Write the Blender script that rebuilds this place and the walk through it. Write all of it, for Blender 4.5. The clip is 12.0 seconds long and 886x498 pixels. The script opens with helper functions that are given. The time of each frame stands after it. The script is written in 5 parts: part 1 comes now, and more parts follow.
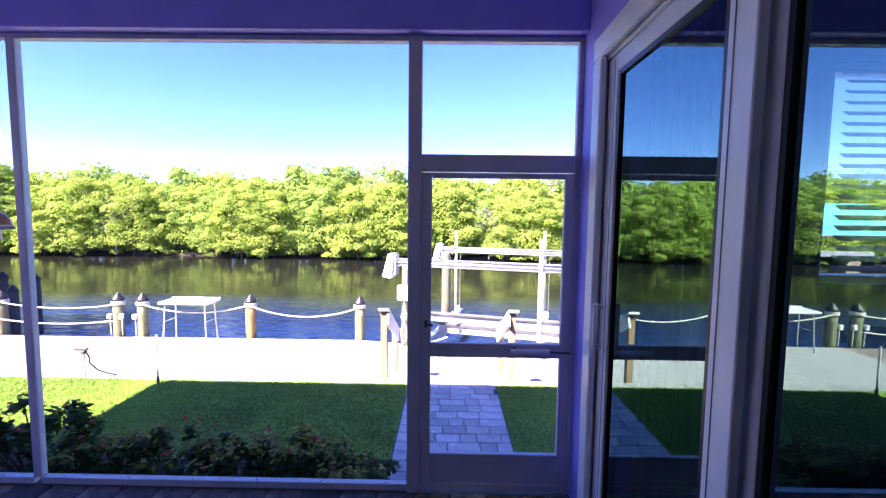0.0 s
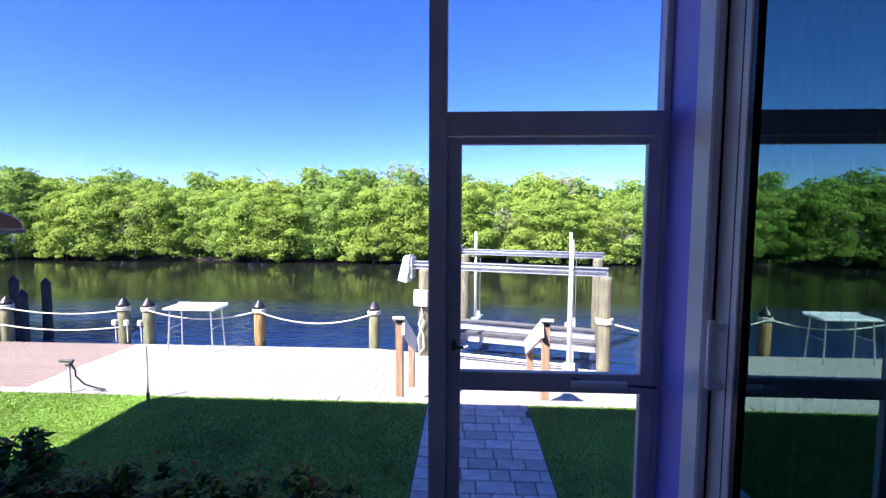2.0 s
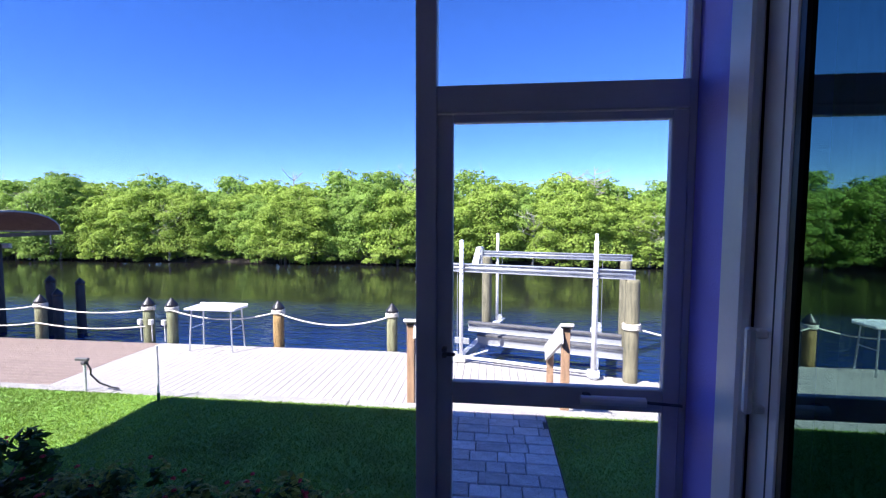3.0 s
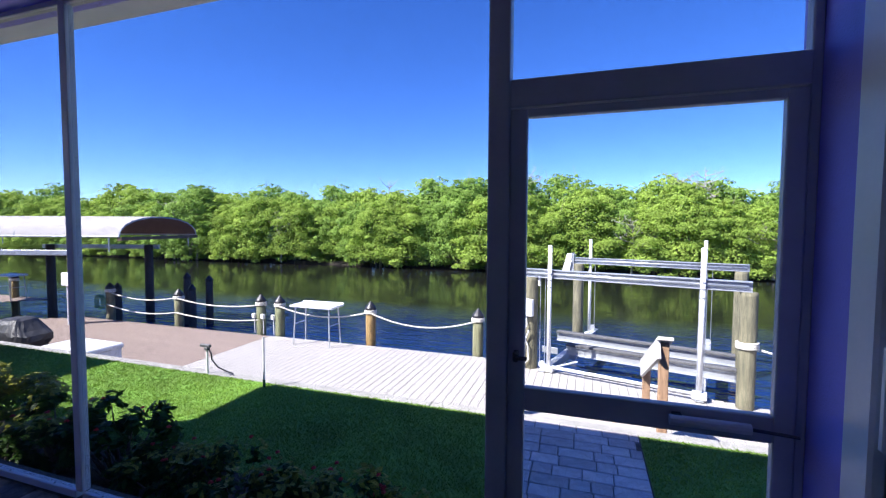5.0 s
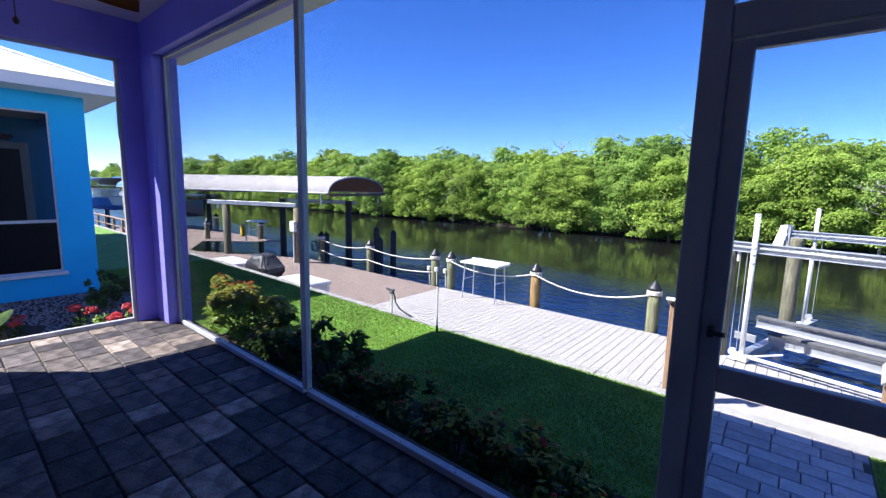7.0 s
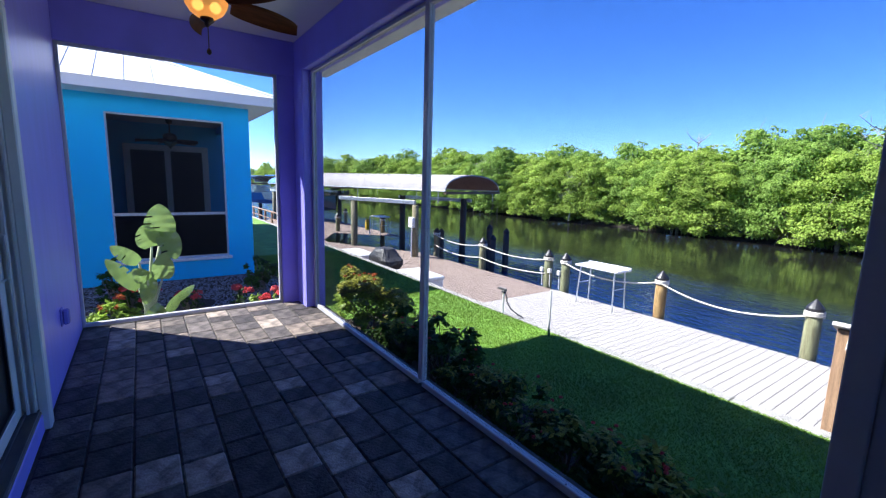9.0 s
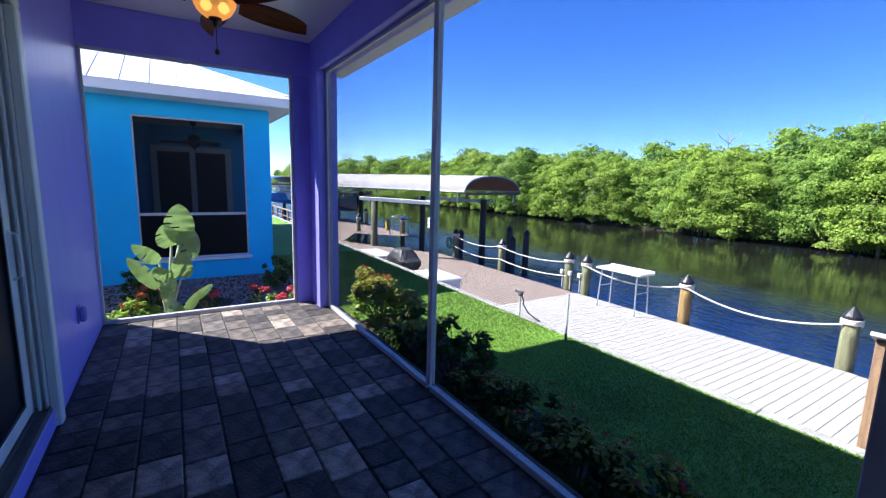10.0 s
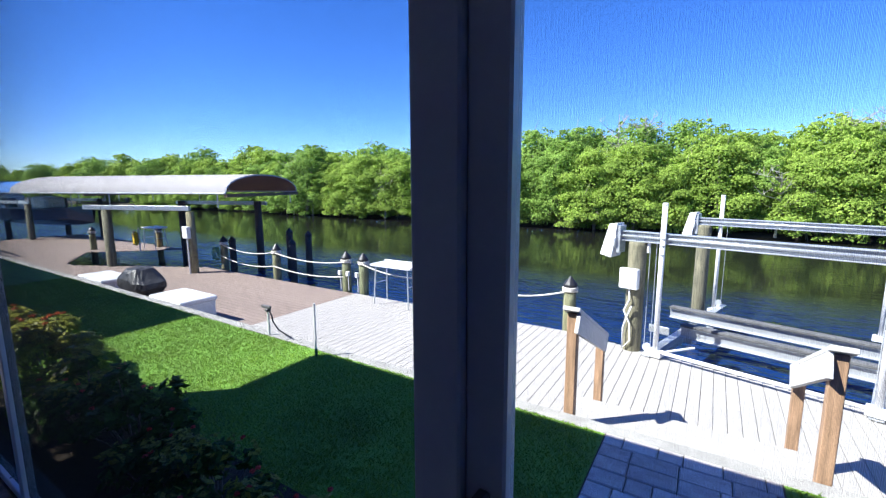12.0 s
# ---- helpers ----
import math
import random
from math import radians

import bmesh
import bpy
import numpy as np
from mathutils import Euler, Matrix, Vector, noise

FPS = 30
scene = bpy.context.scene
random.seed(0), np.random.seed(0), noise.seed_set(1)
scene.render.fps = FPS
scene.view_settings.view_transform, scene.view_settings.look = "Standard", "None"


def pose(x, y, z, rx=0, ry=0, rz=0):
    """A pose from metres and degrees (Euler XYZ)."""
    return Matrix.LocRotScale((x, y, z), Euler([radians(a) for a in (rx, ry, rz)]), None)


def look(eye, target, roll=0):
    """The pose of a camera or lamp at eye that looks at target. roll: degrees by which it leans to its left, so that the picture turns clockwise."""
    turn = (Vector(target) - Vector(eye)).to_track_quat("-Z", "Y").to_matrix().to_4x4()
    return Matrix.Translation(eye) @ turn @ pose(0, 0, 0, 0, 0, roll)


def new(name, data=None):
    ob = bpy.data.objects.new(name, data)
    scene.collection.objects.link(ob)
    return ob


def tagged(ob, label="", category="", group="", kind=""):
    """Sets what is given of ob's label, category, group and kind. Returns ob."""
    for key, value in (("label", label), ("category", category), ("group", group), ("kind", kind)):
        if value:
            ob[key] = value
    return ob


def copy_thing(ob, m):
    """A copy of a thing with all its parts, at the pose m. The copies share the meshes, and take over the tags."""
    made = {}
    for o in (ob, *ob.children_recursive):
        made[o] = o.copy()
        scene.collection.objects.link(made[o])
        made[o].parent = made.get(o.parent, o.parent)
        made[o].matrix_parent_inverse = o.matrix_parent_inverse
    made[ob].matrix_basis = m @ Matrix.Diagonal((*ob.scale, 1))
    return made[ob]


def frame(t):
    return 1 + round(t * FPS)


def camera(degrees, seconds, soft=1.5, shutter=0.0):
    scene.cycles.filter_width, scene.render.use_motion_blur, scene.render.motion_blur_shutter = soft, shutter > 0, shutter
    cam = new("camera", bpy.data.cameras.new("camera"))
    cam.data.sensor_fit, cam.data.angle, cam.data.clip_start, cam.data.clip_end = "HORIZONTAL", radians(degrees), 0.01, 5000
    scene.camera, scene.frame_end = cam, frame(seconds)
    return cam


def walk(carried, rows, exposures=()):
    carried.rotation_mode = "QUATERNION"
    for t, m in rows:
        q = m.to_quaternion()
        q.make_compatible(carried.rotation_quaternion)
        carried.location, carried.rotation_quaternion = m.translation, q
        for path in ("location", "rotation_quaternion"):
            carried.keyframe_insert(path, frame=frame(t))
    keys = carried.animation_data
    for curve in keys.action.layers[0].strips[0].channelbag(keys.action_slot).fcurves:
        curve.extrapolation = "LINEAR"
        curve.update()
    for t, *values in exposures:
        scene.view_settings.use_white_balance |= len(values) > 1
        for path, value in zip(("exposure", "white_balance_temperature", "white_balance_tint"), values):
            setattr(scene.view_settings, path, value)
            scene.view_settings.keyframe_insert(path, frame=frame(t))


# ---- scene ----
cam = camera(91.6, 12.0, soft=1.25)
PATH = [
    (0, (0.591, 0.405, 1.789), (0.568, 2.399, 1.63), 0.7),
    (0.5, (0.515, 0.502, 1.764), (0.476, 2.496, 1.62), 0.6),
    (1, (0.489, 0.694, 1.749), (0.432, 2.688, 1.605), 0.6),
    (1.5, (0.492, 0.885, 1.747), (0.42, 2.879, 1.602), 0.3),
    (2, (0.503, 1.118, 1.685), (0.405, 3.11, 1.543), 0.3),
    (2.5, (0.532, 1.253, 1.634), (0.412, 3.245, 1.499), 0.3),
    (3, (0.637, 1.358, 1.63), (0.419, 3.342, 1.502), 0.2),
    (5, (0.703, 1.408, 1.6), (0.077, 3.305, 1.499), 0.3),
    (5.5, (0.684, 1.403, 1.587), (-0.116, 3.231, 1.449), 0.6),
    (6, (0.664, 1.396, 1.599), (-0.31, 3.13, 1.389), 0.8),
    (6.5, (0.664, 1.392, 1.58), (-0.472, 3.019, 1.328), 1.1),
    (7, (0.667, 1.38, 1.568), (-0.607, 2.895, 1.285), 1.3),
    (9, (0.655, 1.338, 1.601), (-0.963, 2.473, 1.294), 1.6),
    (9.5, (0.684, 1.379, 1.608), (-0.979, 2.446, 1.301), 1.6),
    (10, (0.642, 1.462, 1.6), (-1.031, 2.513, 1.294), 1.6),
    (10.5, (0.637, 1.688, 1.607), (-1.046, 2.724, 1.302), 1.5),
    (11, (0.66, 1.939, 1.596), (-0.98, 3.043, 1.295), 1.1),
    (11.5, (0.697, 2.251, 1.59), (-0.734, 3.617, 1.295), 0.5),
    (12, (0.71, 2.546, 1.566), (-0.344, 4.219, 1.265), -0.2),
]
EXPOSURES = [(0, 3.14, 6750, 35), (0.5, 2.90, 6600, 32), (1.0, 2.67, 6500, 29), (1.5, 2.39, 6300, 25), (2.0, 2.14, 6150, 20), (2.5, 1.92, 6050, 15), (3.0, 1.90, 6000, 17), (5.0, 1.72, 6000, 14), (7.0, 1.64, 5950, 12), (9.0, 1.80, 5950, 9), (11.0, 1.78, 5950, 9), (12, 1.72, 5950, 6)]
walk(cam, [(t, look(eye, target, roll)) for t, eye, target, roll in PATH], EXPOSURES)

# ---- world, sun, exposure ----
SUN_AZ, SUN_EL = 47.0, 47.0      # travel: degrees from +y towards +x; height
world = bpy.data.worlds.new("sky_world")
scene.world = world
world.use_nodes = True
wn = world.node_tree
sky = wn.nodes.new("ShaderNodeTexSky")
sky.sky_type = "NISHITA"
sky.sun_disc = False
sky.sun_elevation = radians(SUN_EL)
sky.sun_rotation = radians(180 + SUN_AZ)
sky.altitude = 2500
sky.air_density, sky.dust_density, sky.ozone_density = 1.0, 0.0, 6.0
deep = wn.nodes.new("ShaderNodeHueSaturation")
deep.inputs["Saturation"].default_value = 1.19
deep.inputs["Hue"].default_value = 0.516
wn.links.new(sky.outputs[0], deep.inputs["Color"])
wn.links.new(deep.outputs[0], wn.nodes["Background"].inputs[0])
wn.nodes["Background"].inputs[1].default_value = 0.095

sun_data = bpy.data.lights.new("sun", "SUN")
sun_data.energy, sun_data.angle, sun_data.color = 5.0, radians(0.53), (1.0, 0.95, 0.86)
sun = new("sun", sun_data)
s_dir = Vector((math.sin(radians(SUN_AZ)) * math.cos(radians(SUN_EL)), math.cos(radians(SUN_AZ)) * math.cos(radians(SUN_EL)), -math.sin(radians(SUN_EL))))
sun.matrix_world = look((0, 0, 30), Vector((0, 0, 30)) + s_dir)


# ---- materials ----
def mat(name, col, rough=0.6, metal=0.0, vary=0.15, scale=8.0, fine=90.0, bump=0.1, rand=0.0, stretch=(1, 1, 1), island=False, spec=0.5, hue=None, coords="Object"):
    """A procedural surface: base colour varied at two scales, with grain relief and a shift per piece."""
    m = bpy.data.materials.new(name)
    m.use_nodes = True
    nt = m.node_tree
    N, L = nt.nodes, nt.links
    b = N["Principled BSDF"]
    b.inputs["Roughness"].default_value = rough
    b.inputs["Metallic"].default_value = metal
    b.inputs["Specular IOR Level"].default_value = spec
    tc = N.new("ShaderNodeTexCoord")
    mp = N.new("ShaderNodeMapping")
    mp.inputs["Scale"].default_value = stretch
    L.new(tc.outputs[coords], mp.inputs[0])
    big = N.new("ShaderNodeTexNoise")
    big.inputs["Scale"].default_value, big.inputs["Detail"].default_value = scale, 5
    sm = N.new("ShaderNodeTexNoise")
    sm.inputs["Scale"].default_value, sm.inputs["Detail"].default_value = fine, 3
    L.new(mp.outputs[0], big.inputs["Vector"])
    L.new(mp.outputs[0], sm.inputs["Vector"])
    ramp = N.new("ShaderNodeValToRGB")
    dark = [c * (1 - vary) for c in col]
    lite = [min(1, c * (1 + vary)) for c in (hue or col)]
    ramp.color_ramp.elements[0].position, ramp.color_ramp.elements[1].position = 0.3, 0.7
    ramp.color_ramp.elements[0].color = (*dark, 1)
    ramp.color_ramp.elements[1].color = (*lite, 1)
    L.new(big.outputs["Fac"], ramp.inputs[0])
    hsv = N.new("ShaderNodeHueSaturation")
    L.new(ramp.outputs[0], hsv.inputs["Color"])
    val = N.new("ShaderNodeMapRange")
    val.inputs["To Min"].default_value, val.inputs["To Max"].default_value = 1 - vary * 0.7, 1 + vary * 0.7
    L.new(sm.outputs["Fac"], val.inputs["Value"])
    last = val.outputs[0]
    if rand:
        if island:
            g = N.new("ShaderNodeNewGeometry")
            src = g.outputs["Random Per Island"]
        else:
            g = N.new("ShaderNodeObjectInfo")
            src = g.outputs["Random"]
        mr = N.new("ShaderNodeMapRange")
        mr.inputs["To Min"].default_value, mr.inputs["To Max"].default_value = 1 - rand, 1 + rand
        L.new(src, mr.inputs["Value"])
        mu = N.new("ShaderNodeMath")
        mu.operation = "MULTIPLY"
        L.new(mr.outputs[0], mu.inputs[0])
        L.new(last, mu.inputs[1])
        last = mu.outputs[0]
    L.new(last, hsv.inputs["Value"])
    L.new(hsv.outputs[0], b.inputs["Base Color"])
    if bump:
        bp = N.new("ShaderNodeBump")
        bp.inputs["Strength"].default_value, bp.inputs["Distance"].default_value = bump, 0.01
        L.new(sm.outputs["Fac"], bp.inputs["Height"])
        L.new(bp.outputs[0], b.inputs["Normal"])
    return m


def leaf_mat(name, col, hue, rand=0.35, trans=0.42, rough=0.45):
    m = mat(name, col, rough, vary=0.3, scale=0.6, fine=6, bump=0, rand=rand, island=True, hue=hue, spec=0.2)
    nt = m.node_tree
    N, L = nt.nodes, nt.links
    b, out = N["Principled BSDF"], N["Material Output"]
    tr = N.new("ShaderNodeBsdfTranslucent")
    src = b.inputs["Base Color"].links[0].from_socket
    L.new(src, tr.inputs[0])
    mx = N.new("ShaderNodeMixShader")
    mx.inputs[0].default_value = trans
    L.new(b.outputs[0], mx.inputs[1])
    L.new(tr.outputs[0], mx.inputs[2])
    L.new(mx.outputs[0], out.inputs[0])
    return m


def glass_mat(name, tint, ior):
    m = bpy.data.materials.new(name)
    m.use_nodes = True
    N, L = m.node_tree.nodes, m.node_tree.links
    N.remove(N["Principled BSDF"])
    t, g, f, x = N.new("ShaderNodeBsdfTransparent"), N.new("ShaderNodeBsdfGlossy"), N.new("ShaderNodeFresnel"), N.new("ShaderNodeMixShader")
    t.inputs[0].default_value = (*tint, 1)
    g.inputs["Roughness"].default_value = 0.0
    g.inputs[0].default_value = (0.50, 0.83, 0.74, 1)
    f.inputs[0].default_value = ior
    L.new(f.outputs[0], x.inputs[0])
    L.new(t.outputs[0], x.inputs[1])
    L.new(g.outputs[0], x.inputs[2])
    L.new(x.outputs[0], N["Material Output"].inputs[0])
    return m


def mesh_screen_mat(name, cover):
    m = bpy.data.materials.new(name)
    m.use_nodes = True
    N, L = m.node_tree.nodes, m.node_tree.links
    b = N["Principled BSDF"]
    b.inputs["Base Color"].default_value = (0.008, 0.008, 0.01, 1)
    b.inputs["Specular IOR Level"].default_value = 0.08
    b.inputs["Roughness"].default_value = 0.6
    t, x = N.new("ShaderNodeBsdfTransparent"), N.new("ShaderNodeMixShader")
    x.inputs[0].default_value = cover
    L.new(t.outputs[0], x.inputs[1])
    L.new(b.outputs[0], x.inputs[2])
    L.new(x.outputs[0], N["Material Output"].inputs[0])
    return m


def water_mat(name):
    m = bpy.data.materials.new(name)
    m.use_nodes = True
    N, L = m.node_tree.nodes, m.node_tree.links
    b = N["Principled BSDF"]
    b.inputs["Roughness"].default_value = 0.03
    b.inputs["IOR"].default_value = 1.33
    tc, mp = N.new("ShaderNodeTexCoord"), N.new("ShaderNodeMapping")
    mp.inputs["Scale"].default_value = (0.45, 1.2, 1)
    L.new(tc.outputs["Object"], mp.inputs[0])
    n1, n2, n3 = (N.new("ShaderNodeTexNoise") for _ in range(3))
    for n, s, d in ((n1, 3.2, 2), (n2, 0.22, 2), (n3, 9.0, 2)):
        n.inputs["Scale"].default_value, n.inputs["Detail"].default_value = s, d
        L.new(mp.outputs[0], n.inputs["Vector"])
    mr = N.new("ShaderNodeMapRange")       # calm and ruffled patches
    mr.inputs["From Min"].default_value, mr.inputs["From Max"].default_value = 0.4, 0.65
    mr.inputs["To Min"].default_value, mr.inputs["To Max"].default_value = 0.35, 1.0
    L.new(n2.outputs["Fac"], mr.inputs["Value"])
    ad = N.new("ShaderNodeMath")
    ad.operation = "MULTIPLY_ADD"
    ad.inputs[1].default_value = 0.25
    L.new(n3.outputs["Fac"], ad.inputs[0])
    L.new(n1.outputs["Fac"], ad.inputs[2])
    mu = N.new("ShaderNodeMath")
    mu.operation = "MULTIPLY"
    L.new(ad.outputs[0], mu.inputs[0])
    L.new(mr.outputs[0], mu.inputs[1])
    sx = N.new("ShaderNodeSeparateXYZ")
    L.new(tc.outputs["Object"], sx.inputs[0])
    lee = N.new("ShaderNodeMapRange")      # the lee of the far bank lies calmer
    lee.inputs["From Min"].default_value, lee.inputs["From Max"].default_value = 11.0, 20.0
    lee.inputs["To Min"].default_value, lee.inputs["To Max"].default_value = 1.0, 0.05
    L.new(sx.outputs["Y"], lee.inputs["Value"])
    bank_mix = N.new("ShaderNodeMix")         # blue channel; the trees' dark reflection along the far bank painted as brown
    bank_mix.data_type = "RGBA"
    bank_mix.inputs[6].default_value, bank_mix.inputs[7].default_value = (0.010, 0.009, 0.004, 1), (0.006, 0.025, 0.105, 1)
    L.new(lee.outputs[0], bank_mix.inputs[0])
    L.new(bank_mix.outputs[2], b.inputs["Base Color"])
    mu2 = N.new("ShaderNodeMath")
    mu2.operation = "MULTIPLY"
    L.new(mu.outputs[0], mu2.inputs[0])
    L.new(lee.outputs[0], mu2.inputs[1])
    mu = mu2
    bp = N.new("ShaderNodeBump")
    bp.inputs["Strength"].default_value, bp.inputs["Distance"].default_value = WAVE, 0.30
    L.new(mu.outputs[0], bp.inputs["Height"])
    L.new(bp.outputs[0], b.inputs["Normal"])
    return m


WAVE = 1.0
M_PURPLE = mat("lavender_stucco", (0.34, 0.31, 0.95), 0.5, vary=0.06, scale=3, fine=160, bump=0.25)
M_WALLPAINT = mat("semi_gloss_lavender_wall", (0.36, 0.33, 0.95), 0.34, vary=0.06, scale=3, fine=60, bump=0.12, stretch=(3, 3, 0.5))
M_CEIL = mat("ceiling_paint", (0.72, 0.70, 0.74), 0.8, vary=0.04, scale=2, fine=120, bump=0.15)
M_WHITE = mat("white_aluminium", (0.82, 0.82, 0.83), 0.4, vary=0.05, scale=4, fine=60, bump=0.02)
M_FRAME = mat("screen_frame_white", (0.56, 0.56, 0.60), 0.42, vary=0.06, scale=5, fine=70, bump=0.02)
M_TRACK = mat("dark_track", (0.08, 0.08, 0.09), 0.5, vary=0.2)
M_GLASS = glass_mat("tinted_glass", (0.28, 0.34, 0.35), 3.25)
M_PANE = glass_mat("clear_glass", (0.95, 0.97, 0.97), 1.45)
M_THREAD = mat("insect_screen_thread", (0.012, 0.012, 0.014), 0.6, vary=0.1, bump=0, spec=0.1)
M_DARKSCREEN = mesh_screen_mat("dark_insect_screen", 0.84)
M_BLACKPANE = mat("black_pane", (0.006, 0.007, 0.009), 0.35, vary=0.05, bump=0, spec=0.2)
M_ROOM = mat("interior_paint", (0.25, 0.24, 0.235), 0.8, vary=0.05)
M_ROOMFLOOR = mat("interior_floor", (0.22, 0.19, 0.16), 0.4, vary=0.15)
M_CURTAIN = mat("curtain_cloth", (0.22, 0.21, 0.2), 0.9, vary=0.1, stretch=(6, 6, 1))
M_PAVER = mat("paver_stone", (0.108, 0.095, 0.092), 0.7, vary=0.55, scale=9, fine=45, bump=0.9, rand=0.2, spec=0.3, hue=(0.21, 0.182, 0.165))


def piece_colours(m, stops):
    """Tints whole pieces apart, by a draw for each object."""
    N, L = m.node_tree.nodes, m.node_tree.links
    b = N["Principled BSDF"]
    src = b.inputs["Base Color"].links[0].from_socket
    oi, rp, mx = N.new("ShaderNodeObjectInfo"), N.new("ShaderNodeValToRGB"), N.new("ShaderNodeMix")
    mx.data_type, mx.blend_type = "RGBA", "MULTIPLY"
    mx.inputs["Factor"].default_value = 1.0
    rp.color_ramp.interpolation = "CONSTANT"
    el = rp.color_ramp.elements
    while len(el) < len(stops):
        el.new(0.5)
    for e, (p, c) in zip(el, stops):
        e.position, e.color = p, (*c, 1)
    L.new(oi.outputs["Random"], rp.inputs[0])
    L.new(src, mx.inputs[6])
    L.new(rp.outputs[0], mx.inputs[7])
    L.new(mx.outputs[2], b.inputs["Base Color"])


piece_colours(M_PAVER, [(0.0, (0.34, 0.33, 0.36)), (0.2, (0.74, 0.70, 0.68)), (0.40, (0.50, 0.49, 0.52)), (0.60, (1.0, 0.92, 0.84)), (0.74, (0.62, 0.60, 0.61)), (0.90, (1.5, 1.42, 1.3))])
M_WALKPAVER = mat("walk_paver_stone", (0.46, 0.42, 0.40), 0.8, vary=0.18, scale=9, fine=70, bump=0.4, rand=0.22)
M_SAND = mat("joint_sand", (0.07, 0.062, 0.055), 0.95, vary=0.3, scale=30)
M_CONC = mat("seawall_concrete", (0.30, 0.29, 0.27), 0.85, vary=0.15, scale=5, fine=60, bump=0.4)
M_DECK = mat("grey_composite_board", (0.37, 0.348, 0.325), 0.65, vary=0.08, scale=6, fine=80, bump=0.15, rand=0.03, stretch=(6, 0.5, 1))
M_BROWN = mat("brown_composite_board", (0.225, 0.17, 0.142), 0.7, vary=0.1, scale=6, fine=80, bump=0.15, rand=0.08, stretch=(0.5, 6, 1))
M_JOIST = mat("dock_timber", (0.16, 0.11, 0.07), 0.85, vary=0.25, stretch=(1, 1, 0.3))
M_PILE = mat("treated_piling", (0.19, 0.165, 0.095), 0.85, vary=0.3, scale=7, fine=60, bump=0.5, rand=0.18, stretch=(3, 3, 0.4), hue=(0.22, 0.21, 0.125))
piece_colours(M_PILE, [(0.0, (1.2, 0.98, 0.72)), (0.35, (0.88, 1.0, 0.92)), (0.65, (1.05, 1.0, 0.95)), (0.85, (0.8, 0.86, 0.8))])
M_LIFTPILE = mat("weathered_lift_piling", (0.145, 0.14, 0.092), 0.85, vary=0.3, scale=7, fine=60, bump=0.5, stretch=(3, 3, 0.4), hue=(0.18, 0.165, 0.105))
M_NEWPILE = mat("orange_brown_piling", (0.27, 0.155, 0.05), 0.85, vary=0.3, scale=7, fine=60, bump=0.5, stretch=(3, 3, 0.4), hue=(0.30, 0.20, 0.08))
M_DARKPILE = mat("dark_piling", (0.07, 0.06, 0.055), 0.8, vary=0.3, stretch=(3, 3, 0.4))
M_CAP = mat("black_plastic_cap", (0.02, 0.02, 0.024), 0.4, vary=0.1)
M_ROPE = mat("white_rope", (0.68, 0.64, 0.55), 0.9, vary=0.15, fine=200, bump=0.5)
M_CEDAR = mat("cedar_post", (0.32, 0.20, 0.12), 0.75, vary=0.35, scale=6, fine=40, bump=0.3, stretch=(5, 5, 0.5), rand=0.1)
M_GREYCAP = mat("weathered_rail_cap", (0.55, 0.53, 0.5), 0.75, vary=0.1)
M_ALU = mat("bright_aluminium", (0.52, 0.54, 0.57), 0.35, metal=0.55, vary=0.08, scale=5, fine=50, bump=0.05)
M_PVC = mat("white_pvc", (0.74, 0.74, 0.74), 0.35, vary=0.04)
M_BUNK = mat("grey_bunk_carpet", (0.11, 0.11, 0.115), 0.95, vary=0.2)
M_CANOPY = mat("canopy_fabric", (0.36, 0.34, 0.335), 0.85, vary=0.08, scale=3, stretch=(1, 1, 1))
M_UNDER = mat("canopy_lining", (0.22, 0.14, 0.11), 0.9, vary=0.1)
M_TEALCANOPY = mat("teal_canopy_fabric", (0.05, 0.5, 0.52), 0.8, vary=0.06)
M_BLACKCOVER = mat("grill_cover_vinyl", (0.035, 0.035, 0.038), 0.5, vary=0.25, scale=5, bump=0.3)
M_TEAL = mat("turquoise_stucco", (0.025, 0.50, 0.97), 0.75, vary=0.06, scale=3, fine=140, bump=0.2)
M_ROOF = mat("white_metal_roof", (0.76, 0.76, 0.76), 0.45, vary=0.03)
M_FASCIA = mat("white_fascia", (0.76, 0.76, 0.78), 0.5, vary=0.04)
M_GRASSBASE = mat("lawn_turf", (0.135, 0.245, 0.026), 0.9, vary=0.3, scale=2.5, fine=70, bump=0.8, hue=(0.13, 0.26, 0.035))
M_GRASS = leaf_mat("grass_blade", (0.155, 0.27, 0.026), (0.21, 0.345, 0.04), rand=0.1, trans=0.3, rough=0.5)
M_MUD = mat("canal_mud", (0.025, 0.018, 0.012), 0.9, vary=0.3, scale=1)
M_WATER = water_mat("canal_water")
M_GRAVEL = mat("grey_gravel", (0.24, 0.24, 0.27), 0.9, vary=0.2, fine=60, rand=0.3, island=True)
M_MULCH = mat("dark_mulch", (0.04, 0.026, 0.018), 0.95, vary=0.4, scale=20, fine=90, bump=0.8)
M_MANGROVE = leaf_mat("mangrove_leaf", (0.235, 0.37, 0.054), (0.35, 0.46, 0.09), rand=0.22, trans=0.5, rough=0.7)
M_MANGROVE2 = leaf_mat("mangrove_leaf_dark", (0.18, 0.315, 0.052), (0.285, 0.41, 0.09), rand=0.3, trans=0.5, rough=0.7)
M_BARK = mat("grey_bark", (0.22, 0.19, 0.16), 0.9, vary=0.3, stretch=(4, 4, 0.6))
M_DEADWOOD = mat("pale_dead_wood", (0.36, 0.33, 0.30), 0.9, vary=0.2)
